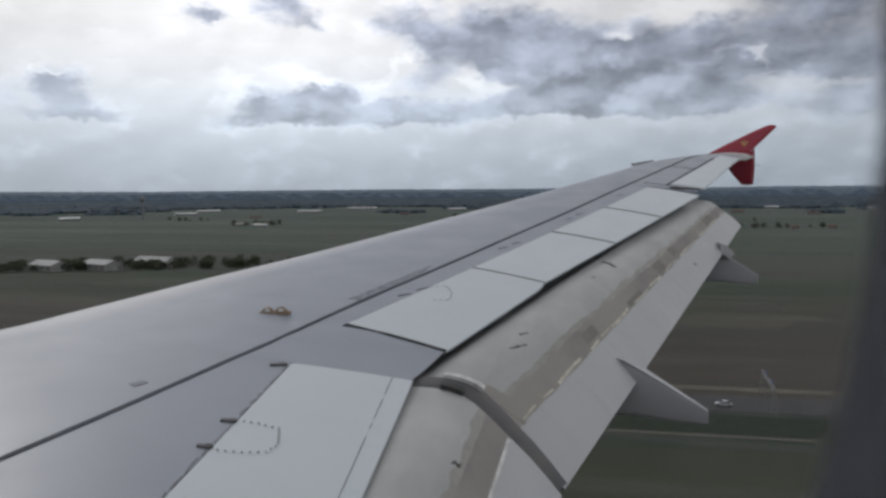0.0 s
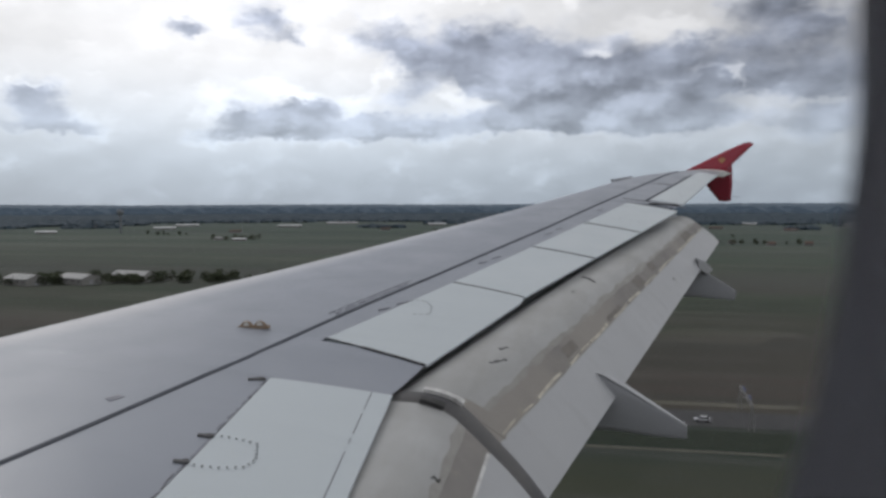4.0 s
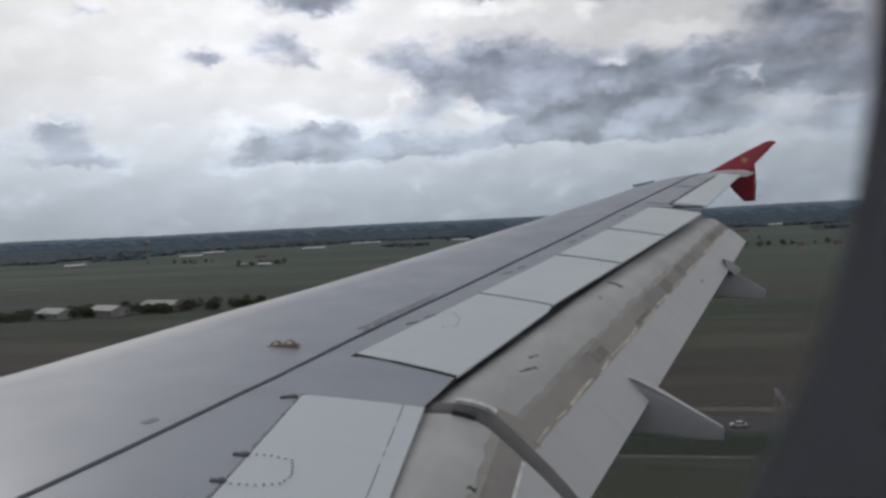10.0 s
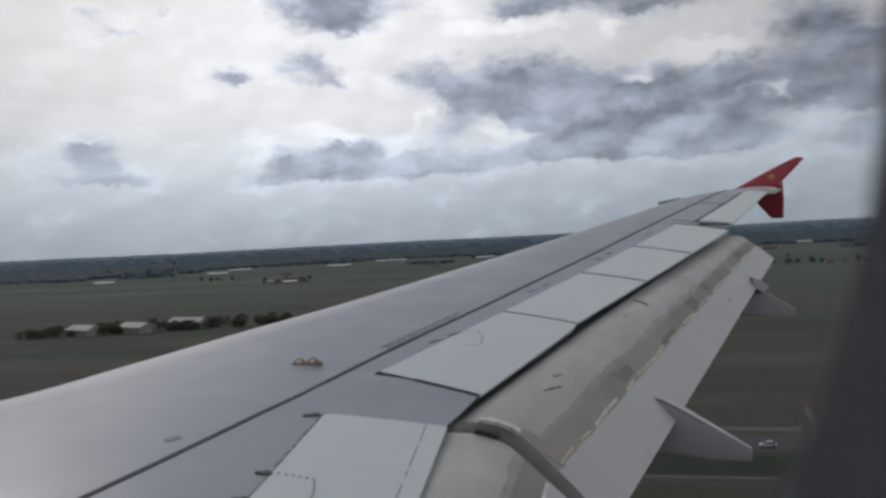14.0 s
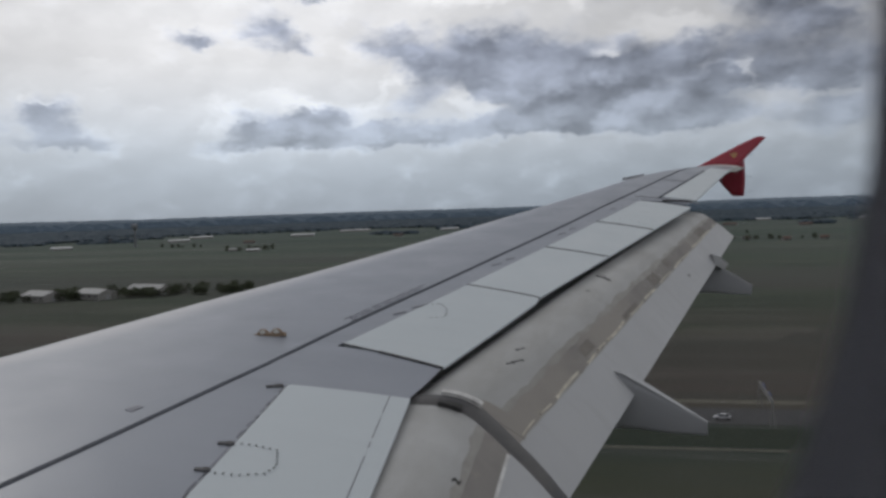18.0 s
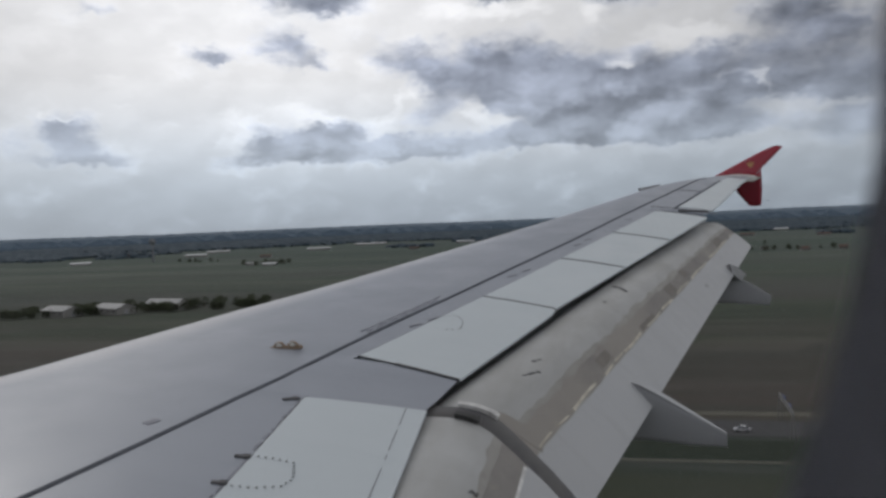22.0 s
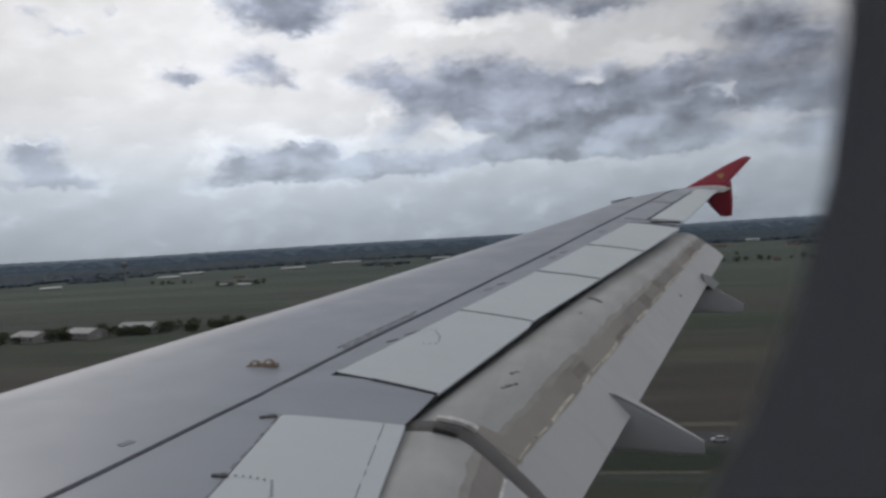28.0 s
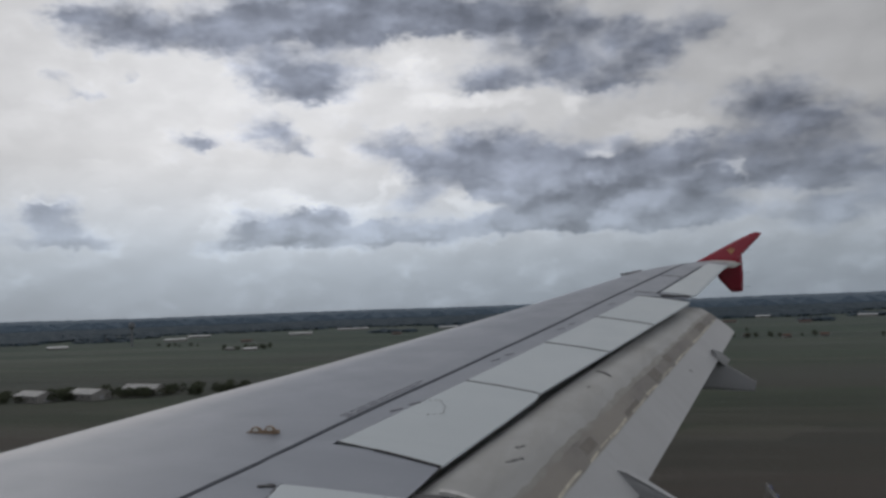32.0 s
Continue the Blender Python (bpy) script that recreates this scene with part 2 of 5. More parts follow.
# the upper sides of the billows are lit, the undersides dull
relief = wmath("MULTIPLY", wmath("SUBTRACT", fine, aside), wmath("MULTIPLY_ADD", thick.outputs[0], 1.6, 0.35))
heads = wmath("ADD", heads, wmath("MULTIPLY", wmath("SUBTRACT", fine, 0.56), 1.2))
lit = wn.new("ShaderNodeMapRange")
lit.interpolation_type = "SMOOTHSTEP"
wl.new(heads, lit.inputs["Value"])
lit.inputs["From Min"].default_value, lit.inputs["From Max"].default_value, lit.inputs["To Max"].default_value = 0.22, 1.1, 0.24
light = wmath("ADD", veil, wmath("MULTIPLY", wmath("ADD", wmath("ADD", edge, relief), lit.outputs[0]), veil))
low = wn.new("ShaderNodeMapRange")
wl.new(el, low.inputs["Value"])
low.inputs["From Min"].default_value, low.inputs["From Max"].default_value = 0.0, 11.0
low.inputs["To Min"].default_value, low.inputs["To Max"].default_value = 1.0, 0.0
low.interpolation_type = "SMOOTHSTEP"
far_air = wn.new("ShaderNodeMapRange")
far_air.interpolation_type = "SMOOTHSTEP"
wl.new(el, far_air.inputs["Value"])
far_air.inputs["From Min"].default_value, far_air.inputs["From Max"].default_value = 0.0, 14.0
far_air.inputs["To Min"].default_value, far_air.inputs["To Max"].default_value = 1.0, 0.0
# far clouds show paler through the air
shade = wmath("SUBTRACT", 1.0, wmath("MULTIPLY", wmath("MULTIPLY", thick.outputs[0], wmath("MULTIPLY_ADD", far_air.outputs[0], -0.85, 1.0)), wmath("MULTIPLY_ADD", wmath("SUBTRACT", wisp, 0.5), 0.7, wmath("MULTIPLY_ADD", glow, -0.08, 0.66))))
base = wn.new("ShaderNodeMapRange")
base.interpolation_type = "SMOOTHSTEP"
wl.new(el, base.inputs["Value"])
base.inputs["From Min"].default_value, base.inputs["From Max"].default_value = -0.5, 6.5
base.inputs["To Min"].default_value, base.inputs["To Max"].default_value = 0.74, 1.0
value = wmath("MULTIPLY", wmath("MULTIPLY", light, shade), base.outputs[0])
tint = wn.new("ShaderNodeMix")
tint.data_type = "RGBA"
wl.new(wmath("POWER", thick.outputs[0], 1.8), tint.inputs[0])
tint.inputs[6].default_value, tint.inputs[7].default_value = (1.0, 1.0, 1.02, 1), (0.87, 0.955, 1.18, 1)
haze = wn.new("ShaderNodeMix")
haze.data_type = "RGBA"
wl.new(low.outputs[0], haze.inputs[0])
wl.new(tint.outputs[2], haze.inputs[6])
haze.inputs[7].default_value = (0.862, 0.995, 1.165, 1)
colour = wvec("SCALE", haze.outputs[2])
wl.new(value, colour.inputs["Scale"])

nishita = wn.new("ShaderNodeTexSky")
nishita.sky_type, nishita.sun_disc = "NISHITA", False
nishita.sun_elevation, nishita.sun_rotation = radians(40), radians(-50)
clear = wn.new("ShaderNodeBackground")
wl.new(nishita.outputs[0], clear.inputs["Color"])
clear.inputs["Strength"].default_value = 0.05
clouds = wn.new("ShaderNodeBackground")
wl.new(colour.outputs[0], clouds.inputs["Color"])
clouds.inputs["Strength"].default_value = 1.0
blend = wn.new("ShaderNodeMixShader")
blend.inputs[0].default_value = 0.93
wl.new(clear.outputs[0], blend.inputs[1]), wl.new(clouds.outputs[0], blend.inputs[2])
wout = wn.new("ShaderNodeOutputWorld")
wl.new(blend.outputs[0], wout.inputs["Surface"])

# the sun stands behind thin cloud, ahead of the wing
sun = new("sun", bpy.data.lights.new("sun", "SUN"))
sun.data.energy, sun.data.angle, sun.data.color = 0.6, radians(16), (1.0, 0.98, 0.96)
SUN_AZ, SUN_EL = radians(-50), radians(40)
to_sun = Vector((math.sin(SUN_AZ) * math.cos(SUN_EL), math.cos(SUN_AZ) * math.cos(SUN_EL), math.sin(SUN_EL)))
sun.matrix_world = look(to_sun * 500, (0, 0, 0))


# ---- materials ----
class Nodes:
    """A node material in the making."""

    def __init__(self, name, rough=0.5, metal=0.0, spec=0.5):
        self.m = bpy.data.materials.new(name)
        self.m.use_nodes = True
        self.n, self.l = self.m.node_tree.nodes, self.m.node_tree.links
        self.bsdf = self.n["Principled BSDF"]
        self.bsdf.inputs["Roughness"].default_value = rough
        self.bsdf.inputs["Metallic"].default_value = metal
        self.bsdf.inputs["Specular IOR Level"].default_value = spec
        self.at = self.n.new("ShaderNodeTexCoord").outputs["Object"]

    def put(self, value, socket):
        if isinstance(value, (int, float)):
            socket.default_value = value
        elif isinstance(value, tuple):
            socket.default_value = value if len(value) != 3 or socket.type == "VECTOR" else (*value, 1)
        else:
            self.l.new(value, socket)

    def math(self, op, a, b=0.0, clamp=False):
        k = self.n.new("ShaderNodeMath")
        k.operation, k.use_clamp = op, clamp
        self.put(a, k.inputs[0]), self.put(b, k.inputs[1])
        return k.outputs[0]

    def scaled(self, sx, sy, sz, turn=0.0, move=(0, 0, 0)):
        k = self.n.new("ShaderNodeMapping")
        k.inputs["Scale"].default_value = (sx, sy, sz)
        k.inputs["Rotation"].default_value = (0, 0, turn)
        k.inputs["Location"].default_value = move
        self.l.new(self.at, k.inputs["Vector"])
        return k.outputs[0]

    def noise(self, scale, detail=4, rough=0.55, vec=None, dist=0.0):
        k = self.n.new("ShaderNodeTexNoise")
        k.inputs["Scale"].default_value, k.inputs["Detail"].default_value = scale, detail
        k.inputs["Roughness"].default_value, k.inputs["Distortion"].default_value = rough, dist
        self.l.new(vec if vec is not None else self.at, k.inputs["Vector"])
        return k.outputs["Fac"]

    def span(self, value, lo, hi, a=0.0, b=1.0):
        k = self.n.new("ShaderNodeMapRange")
        self.l.new(value, k.inputs["Value"])
        for name, v in (("From Min", lo), ("From Max", hi), ("To Min", a), ("To Max", b)):
            k.inputs[name].default_value = v
        return k.outputs[0]

    def mix(self, fac, a, b, mode="MIX"):
        k = self.n.new("ShaderNodeMix")
        k.data_type, k.blend_type = "RGBA", mode
        self.put(fac, k.inputs[0]), self.put(a, k.inputs[6]), self.put(b, k.inputs[7])
        return k.outputs[2]

    def ramp(self, fac, *stops):
        k = self.n.new("ShaderNodeValToRGB")
        e = k.color_ramp.elements
        while len(e) < len(stops):
            e.new(0.5)
        for i, (p, c) in enumerate(stops):
            e[i].position, e[i].color = p, (*c, 1)
        self.put(fac, k.inputs[0])
        return k.outputs[0]

    def bump(self, height, strength, distance):
        k = self.n.new("ShaderNodeBump")
        k.inputs["Strength"].default_value, k.inputs["Distance"].default_value = strength, distance
        self.l.new(height, k.inputs["Height"])
        self.l.new(k.outputs[0], self.bsdf.inputs["Normal"])

    def done(self, colour, rough=None):
        self.put(colour, self.bsdf.inputs["Base Color"])
        if rough is not None:
            self.put(rough, self.bsdf.inputs["Roughness"])
        return self.m


def paint(name, base, grime, rough=0.38, amount=0.5, streak=True, spec=0.5, edge=None):
    """Aircraft paint: faint cloudiness, chordwise streaks of grime, fine orange peel."""
    k = Nodes(name, rough, 0.0, spec)
    broad = k.span(k.noise(0.9, 5), 0.35, 0.75)
    lines = k.span(k.noise(1.0, 5, 0.6, k.scaled(0.7, 9.0, 2.0)), 0.5, 0.8) if streak else k.span(k.noise(6, 5), 0.5, 0.8)
    specks = k.span(k.noise(38, 3), 0.66, 0.78)
    c = k.mix(k.math("MULTIPLY", broad, amount * 0.6), base, grime)
    c = k.mix(k.math("MULTIPLY", lines, amount), c, grime)
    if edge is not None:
        # the skin is paler along the leading edge, fading out in a soft, uneven border
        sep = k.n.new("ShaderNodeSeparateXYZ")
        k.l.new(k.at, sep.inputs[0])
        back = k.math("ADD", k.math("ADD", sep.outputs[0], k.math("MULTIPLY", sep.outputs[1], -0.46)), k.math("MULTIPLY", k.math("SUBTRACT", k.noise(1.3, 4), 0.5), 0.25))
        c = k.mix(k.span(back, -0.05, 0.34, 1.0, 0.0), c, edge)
    c = k.mix(k.math("MULTIPLY", specks, amount * 0.5), c, tuple(v * 0.6 for v in grime))
    k.bump(k.noise(3.0, 3), 0.04, 0.02)
    return k.done(c, k.span(k.noise(2.5, 4), 0.3, 0.7, rough - 0.06, rough + 0.12))


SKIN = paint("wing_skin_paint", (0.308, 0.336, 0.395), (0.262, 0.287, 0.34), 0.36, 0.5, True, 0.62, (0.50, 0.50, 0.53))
SPOILER = paint("spoiler_paint", (0.59, 0.65, 0.69), (0.51, 0.565, 0.605), 0.34, 0.3, True, 0.65)
EDGE = paint("leading_edge_paint", (0.54, 0.55, 0.58), (0.44, 0.45, 0.48), 0.28, 0.3)
FIXED = paint("fixed_panel_paint", (0.40, 0.43, 0.48), (0.31, 0.335, 0.37), 0.45, 0.35)
FLAP_AFT = paint("flap_aft_paint", (0.50, 0.512, 0.535), (0.40, 0.405, 0.415), 0.42, 0.5)
FAIRING = paint("fairing_paint", (0.34, 0.35, 0.375), (0.25, 0.255, 0.265), 0.6, 0.5, True, 0.25)
SHELL = paint("fuselage_paint", (0.7, 0.7, 0.7), (0.55, 0.55, 0.55), 0.35, 0.3)
RED = paint("red_paint", (0.38, 0.034, 0.062), (0.29, 0.028, 0.048), 0.35, 0.4, False)


def flap_nose():
    """The flap's bare nose: beige grey, wiped and stained."""
    k = Nodes("flap_nose_finish", 0.45)
    c = k.mix(k.span(k.noise(1.6, 6, 0.6), 0.3, 0.7), (0.50, 0.51, 0.515), (0.40, 0.404, 0.402))
    c = k.mix(k.span(k.noise(1.0, 6, 0.65, k.scaled(5.0, 0.9, 3.0)), 0.45, 0.72, 0, 0.5), c, (0.33, 0.325, 0.31))
    c = k.mix(k.span(k.noise(7.0, 5, 0.7), 0.66, 0.78, 0, 0.45), c, (0.22, 0.20, 0.17))
    k.bump(k.noise(5, 4), 0.1, 0.01)
    return k.done(c, k.span(k.noise(3, 4), 0.3, 0.7, 0.32, 0.55))


def flap_band():
    """The rubbed brown band across the flap."""
    k = Nodes("flap_band_finish", 0.6)
    c = k.mix(k.span(k.noise(2.2, 6, 0.65), 0.35, 0.65), (0.30, 0.282, 0.265), (0.225, 0.214, 0.205))
    c = k.mix(k.span(k.noise(0.8, 3, 0.5), 0.5, 0.62, 0, 0.75), c, (0.36, 0.335, 0.305))
    c = k.mix(k.span(k.noise(9, 5, 0.7), 0.6, 0.72, 0, 0.5), c, (0.43, 0.39, 0.32))
    return k.done(c)


def plain(name, a, b, rough=0.5, scale=8.0, metal=0.0, spec=0.5):
    k = Nodes(name, rough, metal, spec)
    return k.done(k.mix(k.span(k.noise(scale, 5), 0.3, 0.7), a, b), k.span(k.noise(scale * 2, 3), 0.3, 0.7, max(rough - 0.08, 0.05), min(rough + 0.1, 1)))


NOSE, BAND = flap_nose(), flap_band()
SEAL_GAP = plain("dark_seal_and_gap", (0.03, 0.031, 0.034), (0.06, 0.06, 0.064), 0.7, 8.0, 0.0, 0.15)
LINE = plain("grey_sealant", (0.058, 0.066, 0.082), (0.085, 0.094, 0.112), 0.7, 8.0, 0.0, 0.12)
RIM = plain("worn_grey_rim", (0.10, 0.10, 0.108), (0.19, 0.185, 0.18), 0.55, 3, 0.0, 0.25)
TAPE = plain("pale_scuffed_tape", (0.84, 0.84, 0.83), (0.45, 0.44, 0.44), 0.5, 14)
CHALK = plain("flaking_pale_sealant", (0.78, 0.74, 0.64), (0.40, 0.37, 0.32), 0.7, 9)
FADE = plain("faint_brown_smear", (0.385, 0.375, 0.36), (0.315, 0.30, 0.28), 0.5, 6)
STAIN = plain("rubbed_brown_stain", (0.17, 0.158, 0.145), (0.25, 0.23, 0.205), 0.6, 9)
SOOT = plain("dark_grease", (0.07, 0.07, 0.075), (0.17, 0.17, 0.175), 0.7, 20, 0.0, 0.15)
INK = plain("grey_stencil_ink", (0.13, 0.13, 0.14), (0.24, 0.245, 0.27), 0.7, 25, 0.0, 0.15)
STENCIL = plain("faded_stencil_ink", (0.20, 0.208, 0.235), (0.27, 0.28, 0.325), 0.6, 18, 0.0, 0.3)
RIVET = plain("dull_rivet_head", (0.27, 0.285, 0.30), (0.40, 0.415, 0.43), 0.6, 9, 0.0, 0.3)
BLACK = plain("black_marker", (0.03, 0.03, 0.03), (0.06, 0.06, 0.06), 0.6, 12)
ORANGE = plain("orange_paint", (0.36, 0.27, 0.19), (0.25, 0.185, 0.135), 0.55, 30, 0.0, 0.2)
WHITE = plain("white_paint", (0.78, 0.78, 0.76), (0.6, 0.6, 0.58), 0.5, 30)
STEEL = plain("dull_steel", (0.30, 0.30, 0.31), (0.18, 0.18, 0.19), 0.45, 10, 0.8)
EMBLEM = plain("gold_paint", (0.62, 0.36, 0.16), (0.5, 0.28, 0.12), 0.45, 20)
COVE = plain("cove_primer", (0.36, 0.38, 0.41), (0.44, 0.45, 0.46), 0.7, 6)
CABIN = plain("cabin_lining", (0.90, 0.90, 0.94), (0.87, 0.87, 0.91), 0.7, 3)


# ---- building helpers ----
def mesh_ob(name, verts, faces, material, parent=None, label="", smooth=False):
    me = bpy.data.meshes.new(name)
    me.from_pydata([tuple(v) for v in verts], [], faces)
    bm = bmesh.new()
    bm.from_mesh(me)
    bmesh.ops.recalc_face_normals(bm, faces=bm.faces)
    for f in bm.faces:
        f.smooth = smooth
    if smooth:
        for e in bm.edges:
            if len(e.link_faces) == 2 and e.calc_face_angle(0) > 0.6:
                e.smooth = False
    bm.to_mesh(me)
    bm.free()
    me.materials.append(material)
    ob = new(name, me)
    if parent is not None:
        ob.parent = parent
    if label:
        ob["label"] = label
    return ob


def part(name, bm, material, parent=None, label="", smooth=False):
    me = bpy.data.meshes.new(name)
    bmesh.ops.recalc_face_normals(bm, faces=bm.faces)
    for f in bm.faces:
        f.smooth = smooth
    bm.to_mesh(me)
    bm.free()
    me.materials.append(material)
    ob = new(name, me)
    if parent is not None:
        ob.parent = parent
    if label:
        ob["label"] = label
    return ob


def empty(name, m=None):
    ob = new(name)
    if m is not None:
        ob.matrix_world = m
    return ob


def grid(rows, close=False):
    """Verts and quads of a grid of rows of points; close joins the last column to the first."""
    n = len(rows[0])
    verts = [p for r in rows for p in r]
    faces = []
    for i in range(len(rows) - 1):
        for j in range(n if close else n - 1):
            k = (j + 1) % n
            faces.append((i * n + j, i * n + k, (i + 1) * n + k, (i + 1) * n + j))
    return verts, faces


def loft(name, rings, material, parent, label="", smooth=True, caps=True):
    """A closed tube through rings of points, with end caps."""
    v, f = grid(rings, close=True)
    n = len(rings[0])
    if caps:
        f.append(tuple(range(n)))
        f.append(tuple((len(rings) - 1) * n + j for j in range(n)))
    return mesh_ob(name, v, f, material, parent, label, smooth)


def bar(bm, a, b, w, h, up=(0, 0, 1)):
    """A bar of width w and height h from a to b added to bm."""
    a, b = Vector(a), Vector(b)
    d = (b - a).normalized()
    s = d.cross(Vector(up)).normalized() * w / 2
    u = s.cross(d).normalized() * h / 2
    q = [bm.verts.new(p + i * s + j * u) for p in (a, b) for i, j in ((-1, -1), (1, -1), (1, 1), (-1, 1))]
    for f in ((0, 1, 2, 3), (7, 6, 5, 4), (0, 4, 5, 1), (1, 5, 6, 2), (2, 6, 7, 3), (3, 7, 4, 0)):
        bm.faces.new([q[i] for i in f])


def box(bm, lo, hi):
    q = [bm.verts.new((x, y, z)) for x in (lo[0], hi[0]) for y in (lo[1], hi[1]) for z in (lo[2], hi[2])]
    for f in ((0, 1, 3, 2), (4, 6, 7, 5), (0, 4, 5, 1), (2, 3, 7, 6), (0, 2, 6, 4), (1, 5, 7, 3)):
        bm.faces.new([q[i] for i in f])


# ---- the airliner's wing ----
KINK = 6.40


def lead(y):
    return 0.52 * (y - 1.98) + 0.05 - 0.06 * max(0.0, 9.0 - y) + 0.52 * max(0.0, (y - 14.9) / 2.0) ** 1.6


def trail(y):
    return 6.15 if y < KINK else 6.15 + 0.281 * (y - KINK)


def hinge(y):
    return 5.19 + 0.362 * (y - 7.02) if y > 6.6 else 5.04 + 0.06 * (6.6 - y)


def rise(y):
    return 0.44 + 0.123 * (y - 7) + 0.0015 * (y - 7) ** 2 - 0.11 * max(0.0, (y - 15.4) / 1.5) ** 1.4


def depth(y):
    return 0.12 + 0.009 * max(0.0, 9.0 - y)


def half_depth(s, t=0.12):
    s = min(max(s, 0.0), 1.0)
    return 5 * t * (0.2969 * math.sqrt(s) - 0.126 * s - 0.3516 * s ** 2 + 0.2843 * s ** 3 - 0.1036 * s ** 4)


def swell(y):
    return 0.062 * min(max((11.6 - y) / 3.4, -1.5), 1.0)


def top(x, y, lift=0.0):
    """The wing's upper surface."""
    c, h, t = trail(y) - lead(y), hinge(y), depth(y)
    s, sh = (x - lead(y)) / c, (h - lead(y)) / c
    z = rise(y) + c * (half_depth(s, t) - half_depth(sh, t)) + 0.06 * c * (s * (1 - s) - sh * (1 - sh)) + 0.0175 * (h - x)
    if s > 1:
        z -= 0.16 * (s - 1) * c
    # fuller nose on the inner wing, thinner towards the tip
    z += swell(y) * min(max((0.5 - s) / 0.4, 0.0), 1.0) ** 2
    return Vector((x, y, z + lift))


def under(x, y):
    c, h = trail(y) - lead(y), hinge(y)
    s, sh = (x - lead(y)) / c, (h - lead(y)) / c
    return Vector((x, y, rise(y) - c * (0.85 * half_depth(s) + half_depth(sh)) + 0.06 * c * (s * (1 - s) - sh * (1 - sh)) + 0.0175 * (h - x)))


def steps(a, b, n):
    return [a + (b - a) * i / n for i in range(n + 1)]


airliner = tagged(empty("airliner", AIR), "white airliner with grey wing, red wing-tip fence and lowered flaps", "airplane")

S1_IN, S1_OUT, S2_IN, S5_OUT = 3.3, 6.25, 6.97, 12.98
AIL_IN, AIL_OUT, TIP = 13.22, 16.05, 16.9


def spoiler_edge(y):
    return 5.97 + 0.333 * (y - 6.65) if y > 6.0 else 6.02


def rear(y):
    """Where the fixed upper skin ends."""
    if y < S1_IN:
        return 6.05
    if y < S1_OUT:
        return 5.12 + 0.082 * (6.109 - y)
    if y < S2_IN:
        return 5.835 + 0.165 * (y - 6.32)
    if y < S5_OUT:
        return hinge(y) - 0.005
    if y < AIL_IN:
        return trail(y) - 0.04
    if y < AIL_OUT:
        return 7.585 + 0.332 * (y - 13.16)
    return trail(y)


stations = sorted(set(steps(1.2, TIP, 62) + [v + d for v in (S1_IN, S1_OUT, S2_IN, S5_OUT, AIL_IN, AIL_OUT) for d in (-0.004, 0.004)]))
SHARES = [0, 0.004, 0.012, 0.025, 0.045, 0.07, 0.1, 0.14, 0.19, 0.25, 0.32, 0.4, 0.48, 0.56, 0.64, 0.72, 0.79, 0.86, 0.93, 1.0]
rows = []
for y in stations:
    a, b = lead(y), rear(y)
    low_end = min(b, lead(y) + 0.66 * (trail(y) - lead(y)))
    up = [top(a + (b - a) * s, y) for s in SHARES]
    down = [under(a + (low_end - a) * s, y) for s in SHARES[1:]]
    rows.append(list(reversed(down)) + up)
v, f = grid(rows, close=True)
n = len(rows[0])
f.append(tuple(range(n)))
f.append(tuple((len(rows) - 1) * n + j for j in range(n)))
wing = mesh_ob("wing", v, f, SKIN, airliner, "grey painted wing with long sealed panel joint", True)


def plate(name, x0, x1, y0, y1, material, parent, label="", lift=0.006, deep=0.03, nx=10, ny=10, skew=0.0, drop=0.0, trim=0.0):
    """A thin shaped plate on the wing's upper surface between two edges given as functions of y; skew slants its ends."""
    tops, bots = [], []
    for i in range(nx + 1):
        s = i / nx
        rt, rb = [], []
        for j in range(ny + 1):
            y = y0 + (y1 - y0) * j / ny
            x = x0(y) + (x1(y) - x0(y)) * s
            yy = y - skew * (x - x0(y))
            p = top(x, yy, lift - drop * s)
            rt.append(p)
            rb.append(p - Vector((0, 0, deep * (1 - 0.55 * s))))
        tops.append(rt), bots.append(rb)
    v, f = grid(tops)
    v2, f2 = grid(bots)
    off, w = len(v), ny + 1
    f += [tuple(off + k for k in reversed(q)) for q in f2]
    ring = [j for j in range(w)] + [i * w + ny for i in range(1, nx + 1)] + [nx * w + j for j in range(ny - 1, -1, -1)] + [i * w for i in range(nx - 1, 0, -1)]
    for a, b in zip(ring, ring[1:] + ring[:1]):
        f.append((a, b, off + b, off + a))
    return mesh_ob(name, v + v2, f, material, parent, label, False)


def strip_on(name, pts, width, material, parent, label="", lift=0.005, deep=0.006):
    """A thin raised strip that follows the wing's skin through the plan points."""
    rows = []
    for i, (x, y) in enumerate(pts):
        a, b = pts[max(i - 1, 0)], pts[min(i + 1, len(pts) - 1)]
        d = Vector((b[0] - a[0], b[1] - a[1])).normalized()
        nx, ny = -d.y * width / 2, d.x * width / 2
        p, q = top(x + nx, y + ny, lift), top(x - nx, y - ny, lift)
        down = Vector((0, 0, deep))
        rows.append([p, q, q - down, p - down])
    return loft(name, rows, material, parent, label, False)


def fine_line(pts, n=6):
    out = []
    for (x0, y0), (x1, y1) in zip(pts, pts[1:]):
        out += [(x0 + (x1 - x0) * i / n, y0 + (y1 - y0) * i / n) for i in range(n)]
    return out + [pts[-1]]


# the long dark joint along the rear spar
strip_on("panel_joint", fine_line([(4.35, 3.9), (4.464, 4.567), (4.587, 5.2), (4.753, 6.09), (4.873, 6.65), (5.057, 7.245), (5.288, 7.935), (5.576, 8.754), (5.933, 9.783), (6.393, 11.05), (6.858, 12.4), (7.372, 13.8), (8.018, 15.52), (8.2, 16.0)]), 0.030, LINE, wing, "dark sealant joint")

